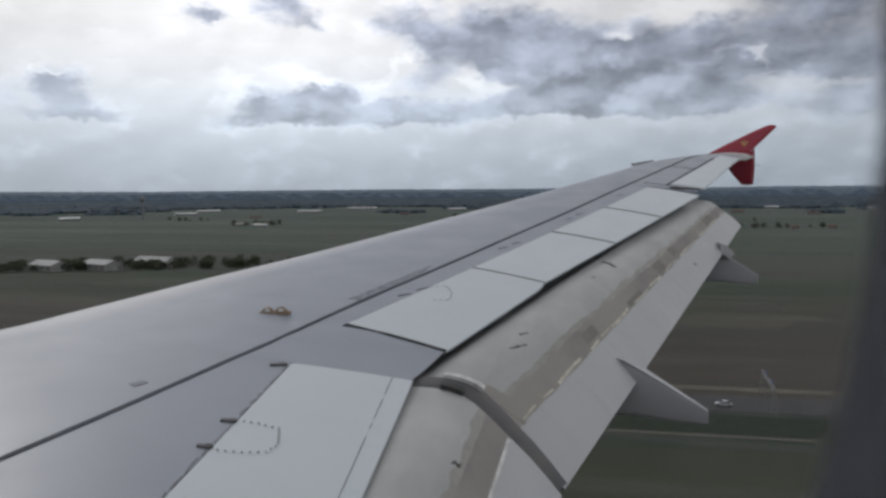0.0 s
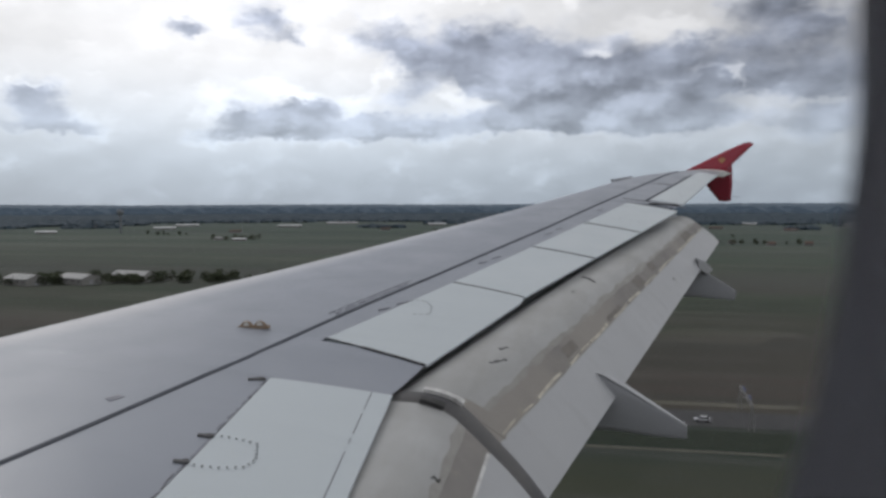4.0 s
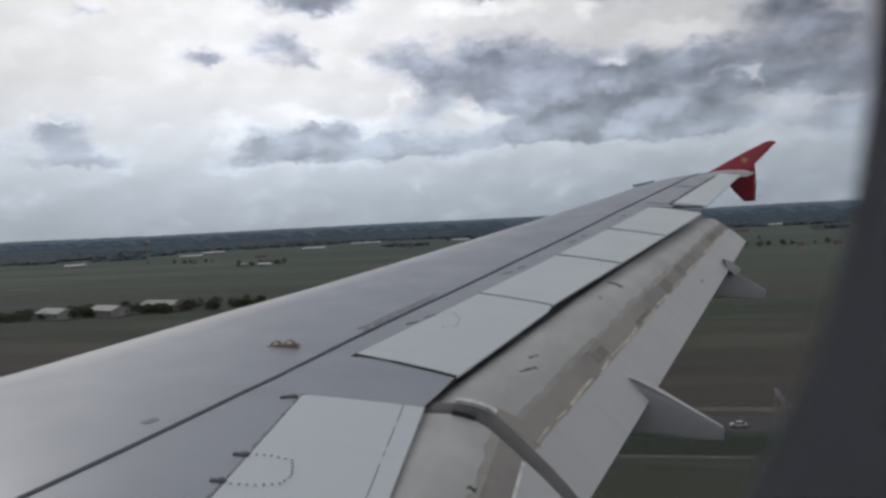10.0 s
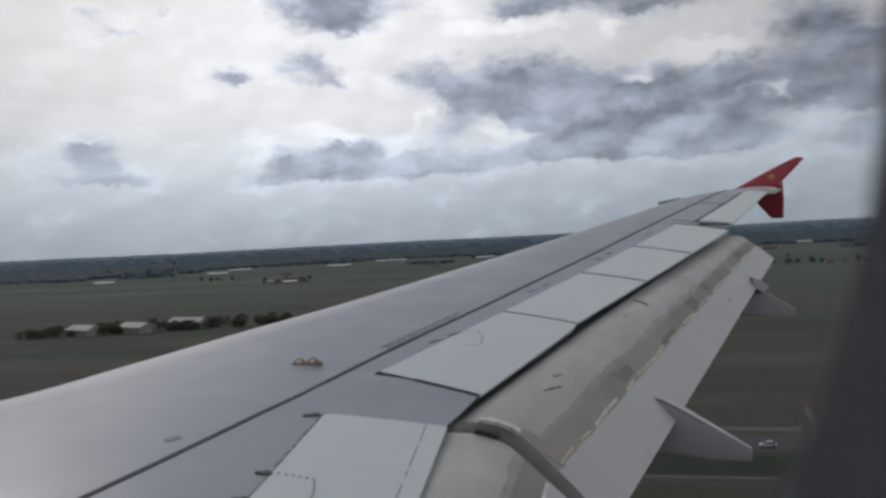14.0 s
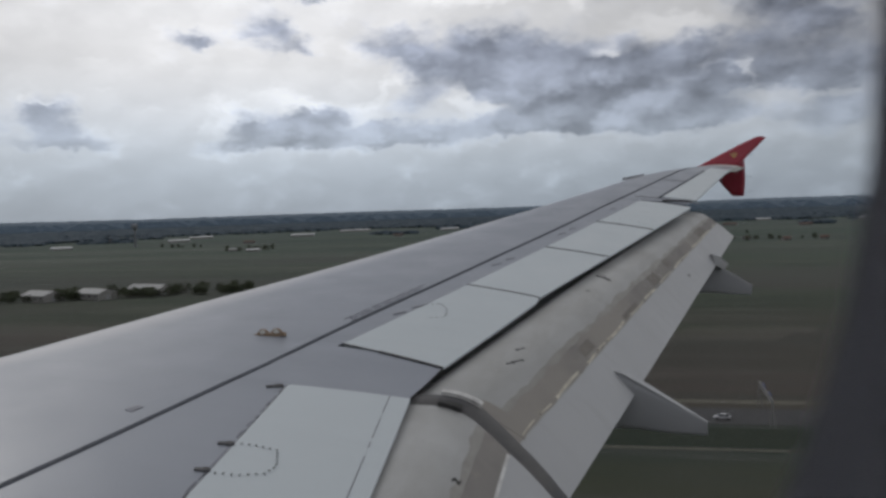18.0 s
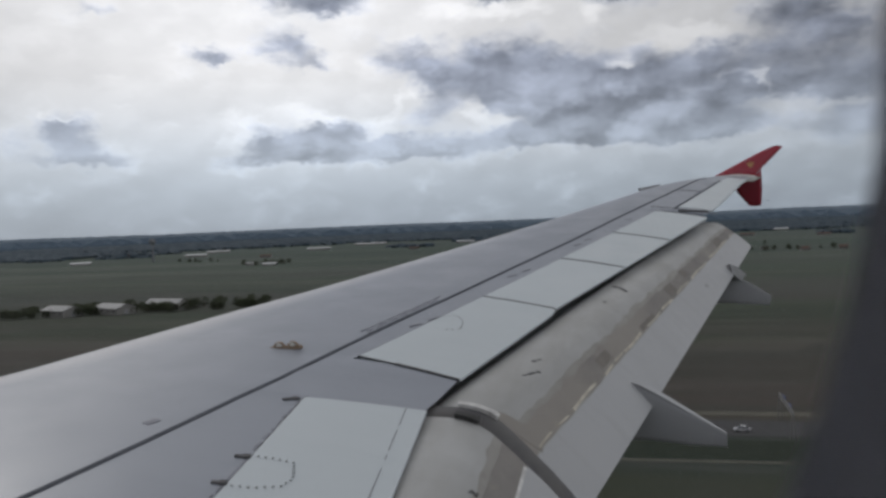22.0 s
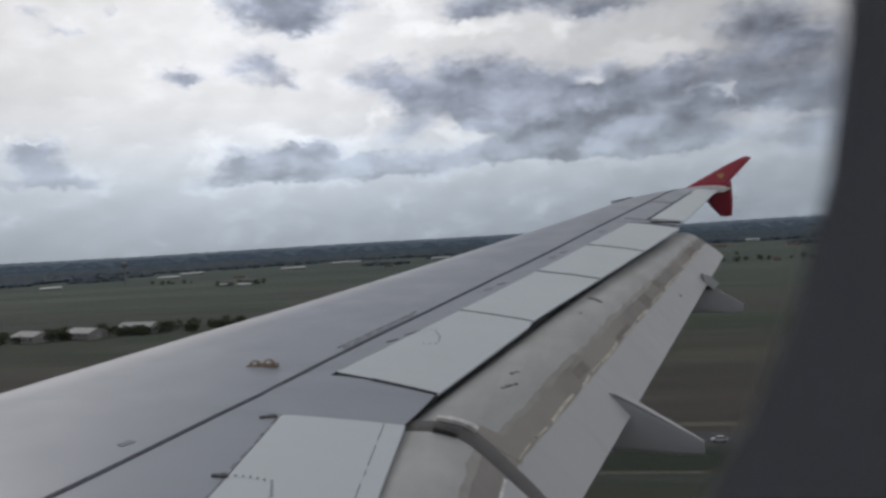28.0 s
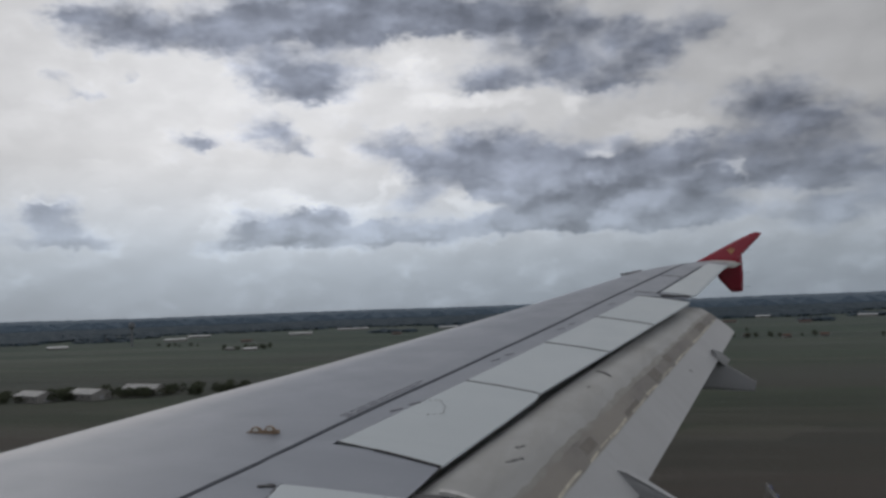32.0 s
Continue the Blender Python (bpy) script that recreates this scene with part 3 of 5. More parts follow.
# spoilers
SKEW = 0.22
bounds = [7.02, 8.655, 10.16, 11.505, 12.94]


def reach(y):
    return 0.74 - 0.05 * (y - 7.02) if y < 8.64 else 0.63


def s1_front(y):
    return 5.125 + 0.082 * (6.109 - y)


def s1_rear(y):
    return 5.835 + 0.0925 * (6.326 - y)


spoilers = [plate("spoiler", s1_front, s1_rear, S1_IN + 0.02, 6.235, SPOILER, airliner, "pale inboard spoiler panel", lift=0.001, ny=16, skew=-0.126)]
for k in range(4):
    a, b = bounds[k] + 0.010, bounds[k + 1] - 0.010
    spoilers.append(plate("spoiler", hinge, lambda y: hinge(y) + reach(y), a, b, SPOILER, airliner, "pale spoiler panel lying flush", lift=0.001, skew=SKEW, ny=12))

# dark seams between the spoilers
for k, y in enumerate(bounds):
    r = reach(y)
    pts = [(hinge(y) + r * i / 8, y - SKEW * r * i / 8) for i in range(9)]
    if k == 0:
        strip_on("seam", pts[:4], 0.013, SEAL_GAP, wing, lift=0.005)
        strip_on("seam", pts[3:], 0.027, SEAL_GAP, wing, lift=0.006)
    else:
        strip_on("seam", pts, (0.010, 0.018, 0.018, 0.010)[k - 1], (INK, LINE, LINE, INK)[k - 1], wing, lift=0.006)
# broken seam along the inboard spoiler's rear, and its worn front edge
for a, b in ((6.31, 6.05), (5.98, 5.72), (5.66, 5.6), (5.5, 4.85), (4.8, 4.4)):
    strip_on("seam", [(5.722 + 0.114 * (6.324 - y), y) for y in steps(b, a, 4)], 0.0045, STENCIL, spoilers[0], lift=0.0035)
rw = random.Random(3)
y = 4.2
while y < 6.15:
    d = rw.uniform(0.03, 0.16)
    strip_on("scuff", [(s1_front(v) - 0.012 + rw.uniform(-0.006, 0.006), v) for v in steps(y, min(y + d, 6.2), 2)], rw.uniform(0.006, 0.014), STENCIL if rw.random() < 0.75 else INK, wing, lift=0.002)
    y += d + rw.uniform(0.0, 0.05)

# aileron and its hinge gap
aileron = plate("aileron", lambda y: 7.59 + 0.332 * (y - 13.16), lambda y: trail(y) - 0.01, AIL_IN + 0.02, AIL_OUT - 0.02, SPOILER, airliner, "pale aileron in line with the wing", ny=12, deep=0.05)
strip_on("seam", fine_line([(7.586, 13.16), (8.39, 15.56)]), 0.03, LINE, wing, "dark aileron hinge gap", lift=0.010)
strip_on("seam", fine_line([(7.28, 13.2), (8.10, 13.05)]), 0.014, INK, wing, lift=0.006)
strip_on("seam", fine_line([(7.72, 14.6), (8.05, 14.5)]), 0.012, INK, wing, lift=0.006)

# ---- flaps ----
PROFILE = [(-0.36, -0.30), (-0.33, -0.14), (-0.24, -0.03), (-0.12, 0.02), (0.0, 0.01), (0.10, 0.0), (0.2, -0.025), (0.3, -0.07), (0.39, -0.145), (0.47, -0.24),
           (0.56, -0.355), (0.65, -0.475), (0.76, -0.62), (0.88, -0.80), (1.0, -1.0)]
BELLY = [(0.985, -1.01), (0.8, -0.84), (0.6, -0.69), (0.35, -0.58), (0.1, -0.52), (-0.15, -0.48), (-0.3, -0.42)]


def flap_at(y, a, b, inn):
    """Where a flap's profile point (a, b) lies at span y."""
    if inn:
        s = (y - 6.3) / 1.0
        sx, sz, ex, ez = 5.90 - 0.01 * s, 0.15 + 0.123 * s, 6.70 - 0.01 * s, -0.49 + 0.123 * s
    else:
        s = (y - 6.45) / 6.75
        bulge = 0.02 * 4 * s * (1 - s)
        sx, sz, ex, ez = 5.93 + 2.02 * s, 0.152 + 0.855 * s + bulge, 6.70 + 1.81 * s, -0.50 + 1.14 * s
    return Vector((sx + a * (ex - sx), y, sz + b * (sz - ez)))


def flap_skin(y, a, inn, lift=0.0):
    """A point on the flap's upper skin at profile share a."""
    for (a0, b0), (a1, b1) in zip(PROFILE[2:], PROFILE[3:]):
        if a0 <= a <= a1:
            break
    p = flap_at(y, a, b0 + (b1 - b0) * (a - a0) / (a1 - a0), inn)
    d = flap_at(y, a1, b1, inn) - flap_at(y, a0, b0, inn)
    return p + Vector((-d.z, 0, d.x)).normalized() * lift


def flap(name, y0, y1, inn, label):
    root = mesh_ob(name, *flap_piece(y0, y1, inn, 11, 14), FLAP_AFT, airliner, label, True)
    mesh_ob("nose_panel", *flap_piece(y0, y1, inn, 0, 11), NOSE, root, "stained beige nose panel", True)
    rows = []
    for y in steps(y0 + 0.01, y1 - 0.01, 160):
        a0 = 0.475 + (0.006 if inn else 0.022) * noise.noise((y * 1.1, 0.3, 0.0)) + (0.005 if inn else 0.022) * noise.noise((y * 6.0, 1.7, 0.0))
        a1 = 0.64 + 0.012 * noise.noise((y * 5.0, 4.1, 0.0))
        rows.append([flap_skin(y, a, inn, 0.003) for a in steps(a0, a1, 5)])
    mesh_ob("band", *grid(rows), BAND, root, "rubbed brown band with ragged edge", True)
    rows = []
    for y in steps(y0 + 0.01, y1 - 0.01, 160):
        a0 = 0.43 + 0.03 * noise.noise((y * 1.4, 5.3, 0.0)) + 0.03 * noise.noise((y * 7.0, 2.7, 0.0))
        rows.append([flap_skin(y, a, inn, 0.0015) for a in steps(a0, 0.56, 5)])
    mesh_ob("smear", *grid(rows), FADE, root, "faint brown smear before the band", True)
    rows = [[flap_at(y, a, b, inn) for a, b in [PROFILE[14]] + BELLY + [PROFILE[0]]] for y in steps(y0, y1, 24)]
    mesh_ob("belly", *grid(rows), FAIRING, root, "", True)
    for y in (y0, y1):
        ring = [flap_at(y, a, b, inn) for a, b in PROFILE + BELLY]
        mesh_ob("end_rib", ring, [tuple(range(len(ring)))], RIM, root)
    return root


def flap_piece(y0, y1, inn, i, j):
    """The flap's upper skin between two profile points, with a finer step."""
    pts = []
    for k in range(i, j):
        for q in range(3):
            t = q / 3
            pts.append((PROFILE[k][0] + (PROFILE[k + 1][0] - PROFILE[k][0]) * t, PROFILE[k][1] + (PROFILE[k + 1][1] - PROFILE[k][1]) * t))
    pts.append(PROFILE[j])
    return grid([[flap_at(y, a, b, inn) for a, b in pts] for y in steps(y0, y1, 28)])


outer_flap = flap("flap", 6.47, 13.2, False, "lowered outboard flap with dirty nose and brown band")
inner_flap = flap("flap", 3.4, 6.34, True, "lowered inboard flap with stained beige nose")


def on_flap(name, inn, spots, width, material, parent, label="", lift=0.008):
    """A thin strip over a flap through (y, profile share) spots."""
    def at(y, a):
        a = min(max(a, -0.3), 1.0)
        for (a0, b0), (a1, b1) in zip(PROFILE[2:], PROFILE[3:]):
            if a0 <= a <= a1:
                return flap_at(y, a, b0 + (b1 - b0) * (a - a0) / (a1 - a0), inn)
        return flap_at(y, a, -1.0, inn)
    pts = [at(y, a) for y, a in spots]
    rows = []
    for i, p in enumerate(pts):
        y, a = spots[i]
        normal = (at(y, a + 0.03) - at(y, a - 0.03)).cross(Vector((0.28, 0.95, 0.13))).normalized()
        if normal.z < 0:
            normal = -normal
        d = (pts[min(i + 1, len(pts) - 1)] - pts[max(i - 1, 0)]).normalized()
        s = d.cross(normal).normalized() * width / 2
        rows.append([p + s + normal * lift, p - s + normal * lift, p - s - normal * 0.004, p + s - normal * 0.004])
    return loft(name, rows, material, parent, label, False)


# pale broken sealant at the rear of the brown bands
rnd = random.Random(4)
y = 6.6
while y < 12.9:
    step = rnd.uniform(0.12, 0.5)
    on_flap("sealant", False, [(yy, 0.624 + 0.006 * math.sin(yy * 9)) for yy in steps(y, min(y + step, 13.0), 3)], rnd.uniform(0.012, 0.026), CHALK, outer_flap, lift=0.008)
    y += step + rnd.uniform(0.0, 0.25)
on_flap("sealant", True, [(yy, 0.635) for yy in steps(3.5, 6.3, 12)], 0.022, TAPE, inner_flap, "pale joint across the flap", lift=0.006)
# dark sleeve at the flap joint
rim = [[flap_at(yy, a, b + h, False) for yy, h in ((6.335, -0.05), (6.345, 0.008), (6.375, 0.038), (6.42, 0.05), (6.47, 0.044), (6.515, 0.022), (6.53, -0.01))] for a, b in PROFILE[3:]]
rim_ob = mesh_ob("joint_sleeve", *grid(rim), RIM, outer_flap, "dark rounded sleeve between the flaps", True)
on_flap("tape", False, [(6.50, a) for a in steps(0.07, 0.36, 6)], 0.04, TAPE, outer_flap, "scuffed pale tape", lift=0.05)
on_flap("scuff", False, [(6.56 + 0.4 * (a - 0.4), a) for a in steps(0.36, 0.63, 8)], 0.13, BAND, outer_flap, "brown scuffed corner", lift=0.005)
on_flap("slot", False, [(6.36, a) for a in steps(0.13, 0.30, 5)], 0.05, BLACK, outer_flap, "black slot beside the sleeve", lift=0.052)
# one black strip takes in the seal and the dark gap beside it
on_flap("seal", False, [(6.335, a) for a in steps(0.10, 0.99, 14)], 0.06, SEAL_GAP, outer_flap, "black strip for the seal and the dark gap", lift=0.006)
# short dark marks on the flap skins
for yy, a, w in ((7.42, 0.16, 0.022), (7.46, 0.185, 0.012), (7.2, 0.235, 0.02), (7.23, 0.25, 0.014), (7.27, 0.275, 0.018), (7.16, 0.215, 0.010), (9.0, 0.12, 0.014), (10.85, 0.80, 0.022)):
    on_flap("mark", False, [(yy, a), (yy + 0.012, a + 0.018), (yy + 0.015, a + 0.03)], w, SOOT, outer_flap, lift=0.004)
on_flap("mark", False, [(9.55, -0.02), (9.5, 0.1), (9.42, 0.22)], 0.03, SOOT, outer_flap, "dark streak", lift=0.005)
for a0, a1, y0, y1 in ((0.41, 0.42, 5.58, 5.62), (0.42, 0.445, 5.62, 5.595), (0.445, 0.45, 5.595, 5.64)):
    on_flap("mark", True, [(y0, a0), (y1, a1)], 0.012, BLACK, inner_flap, lift=0.004)

# cove behind the spar, dark under the spoilers
rows = []
for y in steps(3.4, 13.1, 40):
    inn = y < 6.4
    nose = flap_at(y, -0.30, -0.3, inn)
    h = rear(y) if y < S1_OUT or y > S2_IN else hinge(y)
    rows.append([top(h - 0.05, y, -0.05), Vector((h + 0.02, y, top(h, y).z - 0.25)), Vector((nose.x - 0.05, y, nose.z - 0.12))])
mesh_ob("cove", *grid(rows), COVE, wing, "dark flap cove")


# open slot at the outer end of the cove, its shade laid on as a dark strip
strip_on("cove_end", fine_line([(7.62, 12.98), (7.80, 13.06), (7.99, 13.12)], 3), 0.07, SEAL_GAP, wing, "dark strip for the shaded slot at the cove's end", lift=0.012)

# ---- flap track fairings ----
def track_fairing(y, upper, lower, half, label):
    """A drooped fairing: its ridge and keel as (x, z) along its length."""
    rings = []
    n = len(upper)
    for i, ((xu, zu), (xl, zl)) in enumerate(zip(upper, lower)):
        w = half * (1 - 0.85 * (i / (n - 1)) ** 1.6)
        cz = (zu + zl) / 2
        ring = []
        for k in range(16):
            t = 2 * math.pi * k / 16
            cx, sx = math.cos(t), math.sin(t)
            e = 0.34
            px = math.copysign(abs(cx) ** e, cx) * w
            pz = math.copysign(abs(sx) ** e, sx)
            mx = xu if pz > 0 else xl
            ring.append(Vector(((xu + xl) / 2 + (mx - (xu + xl) / 2) * abs(pz), y + px, cz + pz * (zu - zl) / 2)))
        rings.append(ring)
    body = loft("flap_track_fairing", rings, FAIRING, airliner, label)
    # daylight on the flat back is painted: a paler strip over darker sides
    back = []
    for i, (xu, zu) in enumerate(upper):
        w = 0.9 * half * (1 - 0.85 * (i / (n - 1)) ** 1.6)
        back.append([Vector((xu, y - w, zu + 0.004)), Vector((xu, y + w, zu + 0.004)), Vector((xu, y + w, zu - 0.004)), Vector((xu, y - w, zu - 0.004))])
    loft("lit_back_strip", back, FLAP_AFT, body, "flat back with daylight painted paler", False)
    return body


track_fairing(8.15, [(5.7, 0.05), (6.6, 0.10), (7.05, -0.06), (7.22, -0.17), (7.45, -0.33), (7.66, -0.475)],
              [(5.7, -0.32), (6.4, -0.50), (6.9, -0.49), (7.1, -0.50), (7.4, -0.55), (7.655, -0.575)], 0.13, "grey drooped flap track fairing")
track_fairing(11.95, [(7.0, 0.45), (7.7, 0.50), (8.05, 0.42), (8.22, 0.34), (8.4, 0.22), (8.54, 0.115)],
              [(7.0, 0.12), (7.6, 0.06), (7.95, 0.07), (8.1, 0.06), (8.3, 0.03), (8.52, 0.01)], 0.11, "grey drooped outer flap track fairing")
bm = bmesh.new()
q = [bm.verts.new((x, yy, z)) for yy in (11.8, 12.06) for x, z in ((8.10, 0.53), (8.18, 0.50), (8.27, 0.40), (8.21, 0.33), (8.12, 0.42))]
bm.faces.new(q[:5]), bm.faces.new(q[5:])
for i in range(5):
    bm.faces.new((q[i], q[(i + 1) % 5], q[5 + (i + 1) % 5], q[5 + i]))
part("tab", bm, FLAP_AFT, outer_flap, "small tab at the flap's trailing edge")


# ---- wing-tip fence ----
def fence_plate(name, outline, material, parent, label="", cant=0.0):
    """A blade on edge, thickest in the middle of its chord."""
    cx = sum(p[0] for p in outline) / len(outline)
    cz = sum(p[1] for p in outline) / len(outline)
    n = len(outline)
    ring = [Vector((x, 16.95 + cant * (z - 1.68), z)) for x, z in outline]
    verts = list(ring)
    for side in (-1, 1):
        verts += [Vector((cx + (x - cx) * 0.72, 16.95 + side * 0.028 + cant * (cz + (z - cz) * 0.72 - 1.68), cz + (z - cz) * 0.72)) for x, z in outline]
    faces = []
    for s in (0, 1):
        o = n + s * n
        faces.append(tuple(range(o, o + n)))
        for i in range(n):
            faces.append((i, (i + 1) % n, o + (i + 1) % n, o + i))
    return mesh_ob(name, verts, faces, material, parent, label)


fence = tagged(fence_plate("wing_tip_fence", [(8.40, 1.70), (8.75, 1.855), (9.12, 2.015), (9.41, 2.125), (9.50, 2.135), (9.575, 2.10), (9.40, 1.94), (9.19, 1.76), (9.06, 1.63)], RED, airliner, "red wing-tip fence", 0.22))
# same red paint; the blade is tilted downward so that it shades darker
fence_plate("lower_fence", [(8.62, 1.66), (9.06, 1.632), (9.185, 1.75), (9.19, 1.40), (9.165, 1.125), (9.07, 1.118), (8.97, 1.13), (8.80, 1.345)], RED, fence, "red lower half, tilted to shade darker", -0.30)
for k, (dx, dz, r) in enumerate(((0, 0.0, 0.035), (-0.045, 0.03, 0.018), (0.0, 0.05, 0.018), (0.045, 0.03, 0.018))):
    bm = bmesh.new()
    bmesh.ops.create_cone(bm, cap_ends=True, segments=12, radius1=r, radius2=r, depth=0.006, matrix=Matrix.Translation((9.02 + dx, 16.918 + 0.22 * 0.15, 1.83 + dz)) @ pose(0, 0, 0, 90))
    part("emblem", bm, EMBLEM, fence, "small gold emblem")
# white tip rib between wing and fence, and its toothed rear edge
rows = [[top(x, yy, 0.004) for x in steps(8.35, 9.06, 8)] for yy in steps(16.55, 16.93, 4)]
mesh_ob("tip_rib", *grid(rows), WHITE, wing, "white painted tip rib")
for k in range(5):
    y = 16.0 + 0.17 * k
    p = top(trail(y) - 0.06, y, 0.004)
    bm = bmesh.new()
    tip = p + Vector((0.15, 0.01, -0.03))
    q = [bm.verts.new(c) for c in (p + Vector((0, -0.05, 0)), p + Vector((0, 0.05, 0)), tip + Vector((0, 0.015, 0)), tip - Vector((0, 0.015, 0)))]
    u = [bm.verts.new(c.co - Vector((0, 0, 0.022))) for c in q]
    bm.faces.new(q), bm.faces.new(u)
    for i in range(4):
        bm.faces.new((q[i], q[(i + 1) % 4], u[(i + 1) % 4], u[i]))
    part("wick_base", bm, WHITE, wing, "white tapered wick base")
    bm = bmesh.new()
    bar(bm, tip - Vector((0.02, 0, 0.01)), tip + Vector((0.05, 0.005, -0.015)), 0.008, 0.006)
    part("static_wick", bm, SOOT, wing, "thin static discharge wick")
for x, z in ((9.19, 1.2), (9.19, 1.45), (9.25, 1.83)):
    bm = bmesh.new()
    bar(bm, (x - 0.02, 16.95, z), (x + 0.10, 16.95, z - 0.005), 0.004, 0.004)
    part("static_wick", bm, SOOT, fence)

# ---- slats, run out ahead of the leading edge ----
for y0, y1 in ((2.6, 5.6), (6.6, 9.0), (9.02, 11.4), (11.42, 13.8), (13.82, 16.1)):
    rings = []
    for y in steps(y0, y1, 10):
        c = trail(y) - lead(y)
        x0, z0 = lead(y), top(lead(y) + 0.02 * c, y).z
        ring = []
        for a, b in ((0.10, 0.012), (0.05, 0.012), (0.0, -0.004), (-0.03, -0.03), (-0.045, -0.06), (-0.03, -0.085), (0.0, -0.085), (0.03, -0.05)):
            ring.append(Vector((x0 + a * c, y, z0 + b * c + (0.0 if a < 0.04 else 0.0) - 0.012)))
        rings.append(ring)
    slat = loft("slat", rings, EDGE, airliner, "grey leading-edge slat")
bm = bmesh.new()
bar(bm, (7.13, 15.5, 1.57), (7.45, 15.93, 1.61), 0.05, 0.045)
part("slat_end", bm, FAIRING, airliner, "dark slat end")
for y in (11.4, 12.3):
    p = top(lead(y) + 0.05, y)
    bm = bmesh.new()
    bar(bm, p + Vector((-0.02, -0.09, 0.0)), p + Vector((0.05, 0.10, 0.012)), 0.03, 0.02)
    part("slat_seam", bm, INK, wing)

# ---- fittings and marks on the skin ----
for x, y, dx, dy in ((5.015, 6.135, 0.085, 0.058), (5.115, 5.325, 0.075, 0.02), (5.145, 5.03, 0.07, 0.018)):
    strip_on("hinge_mark", [(x + dx * i / 4, y + dy * i / 4) for i in range(5)], 0.022, SOOT, wing, "greasy spoiler hinge slot", lift=0.010, deep=0.012)
    strip_on("hinge_mark", [(x + dx * (0.55 + 0.35 * i / 2), y + dy * (0.55 + 0.35 * i / 2)) for i in range(3)], 0.036, SOOT, wing, lift=0.012, deep=0.012)
for k, (x, y) in enumerate(((5.374, 7.71), (5.473, 7.90), (5.9, 9.32), (6.0, 9.55), (6.42, 10.75), (6.52, 11.02), (6.95, 12.25))):
    strip_on("hinge_mark", [(x + 0.07 * i / 3, y + 0.09 * i / 3) for i in range(4)], 0.010, INK if k < 2 else STENCIL, wing, "spoiler hinge slot", lift=0.006, deep=0.010)
# a grey smudge on the skin, laid on as a short strip
strip_on("grey_smudge", [(4.475 + 0.008 * k, 5.545 + 0.02 * k) for k in range(5)], 0.05, STENCIL, wing, "small grey smudge", lift=0.003)


def rivets(pts, n, parent, material):
    """Fasteners in a row through the plan points."""
    legs = [math.dist(a, b) for a, b in zip(pts, pts[1:])]
    for k in range(n):
        d = sum(legs) * k / (n - 1)
        for i, leg in enumerate(legs):
            if d <= leg + 1e-6:
                break
            d -= leg
        t = d / legs[i]
        x, y = (pts[i][q] + (pts[i + 1][q] - pts[i][q]) * t for q in (0, 1))
        bm = bmesh.new()
        bmesh.ops.create_cone(bm, cap_ends=True, segments=6, radius1=0.007, radius2=0.005, depth=0.006, matrix=Matrix.Translation(top(x, y, 0.008)))
        part("rivet", bm, material, parent)


rivets([(5.187, 5.356), (5.304, 5.37), (5.414, 5.361), (5.474, 5.204), (5.452, 5.11), (5.351, 5.053), (5.249, 5.029)], 20, spoilers[0], RIVET)
rivets([(5.53, 7.98), (5.674, 8.067), (5.751, 7.921), (5.763, 7.76), (5.66, 7.72)], 14, spoilers[1], RIVET)

# stencilled warning beside the joint, too worn to read: plain bars, one a character
for row, (a, b) in enumerate((((5.045, 7.53), (5.395, 8.51)), ((5.078, 7.51), (5.430, 8.49)), ((5.110, 7.49), (5.445, 8.42)))):
    rt = random.Random(20 + row)
    t = (0.0, 0.03, 0.0)[row]
    while t < (1.0, 0.97, 0.86)[row]:
        for k in range(rt.randint(3, 7)):
            e = t + rt.uniform(0.010, 0.014)
            strip_on("stencil", [(a[0] + (b[0] - a[0]) * u, a[1] + (b[1] - a[1]) * u) for u in (t, e)], rt.uniform(0.014, 0.024), STENCIL, wing, lift=0.003, deep=0.004)
            t = e + 0.010
        t += 0.022

# orange rope bracket with two eyes
cleat = empty("rope_bracket")
cleat.parent = airliner
cleat["label"] = "orange rope bracket with two eyes on the wing"
base = top(4.636, 7.07, 0.0)
bm = bmesh.new()
box(bm, (base.x - 0.115, base.y - 0.022, base.z - 0.01), (base.x + 0.115, base.y + 0.022, base.z + 0.014))
part("foot", bm, ORANGE, cleat)
for s in (-1, 1):
    rings = []
    for k in range(11):
        t = math.pi * k / 10
        c = Vector((base.x + s * 0.052 + 0.044 * math.cos(t), base.y, base.z + 0.004 + 0.036 * math.sin(t) ** 1.6))
        out = Vector((math.cos(t), 0, math.sin(t)))
        rings.append([c + out * 0.009 * math.cos(u) + Vector((0, 0.014 * math.sin(u), 0)) for u in (0, 1.05, 2.1, 3.14, 4.2, 5.24)])
    loft("eye", rings, ORANGE, cleat)
    bm = bmesh.new()
    bmesh.ops.create_cone(bm, cap_ends=True, segments=12, radius1=0.020, radius2=0.018, depth=0.012, matrix=Matrix.Translation((base.x + s * 0.052, base.y - 0.012, base.z + 0.022)) @ pose(0, 0, 0, 90))
    part("plug", bm, WHITE, cleat)

# darker rubbed patches on the brown band
for y0, y1, a, w in ((7.9, 8.15, 0.55, 0.09), (9.95, 10.2, 0.55, 0.12), (10.6, 10.75, 0.52, 0.10), (12.2, 12.55, 0.55, 0.12), (8.9, 9.3, 0.60, 0.05)):
    on_flap("rubbed_patch", False, [(yy, a) for yy in steps(y0, y1, 4)], w, STAIN, outer_flap, lift=0.004)
# ---- fuselage round the camera ----
AXIS_Z, OUT_R, IN_R = 0.9, 1.975, 1.80
WIN_X, WIN_Z, WIN_W, WIN_H = 7.095, 1.372, 0.157, 0.202


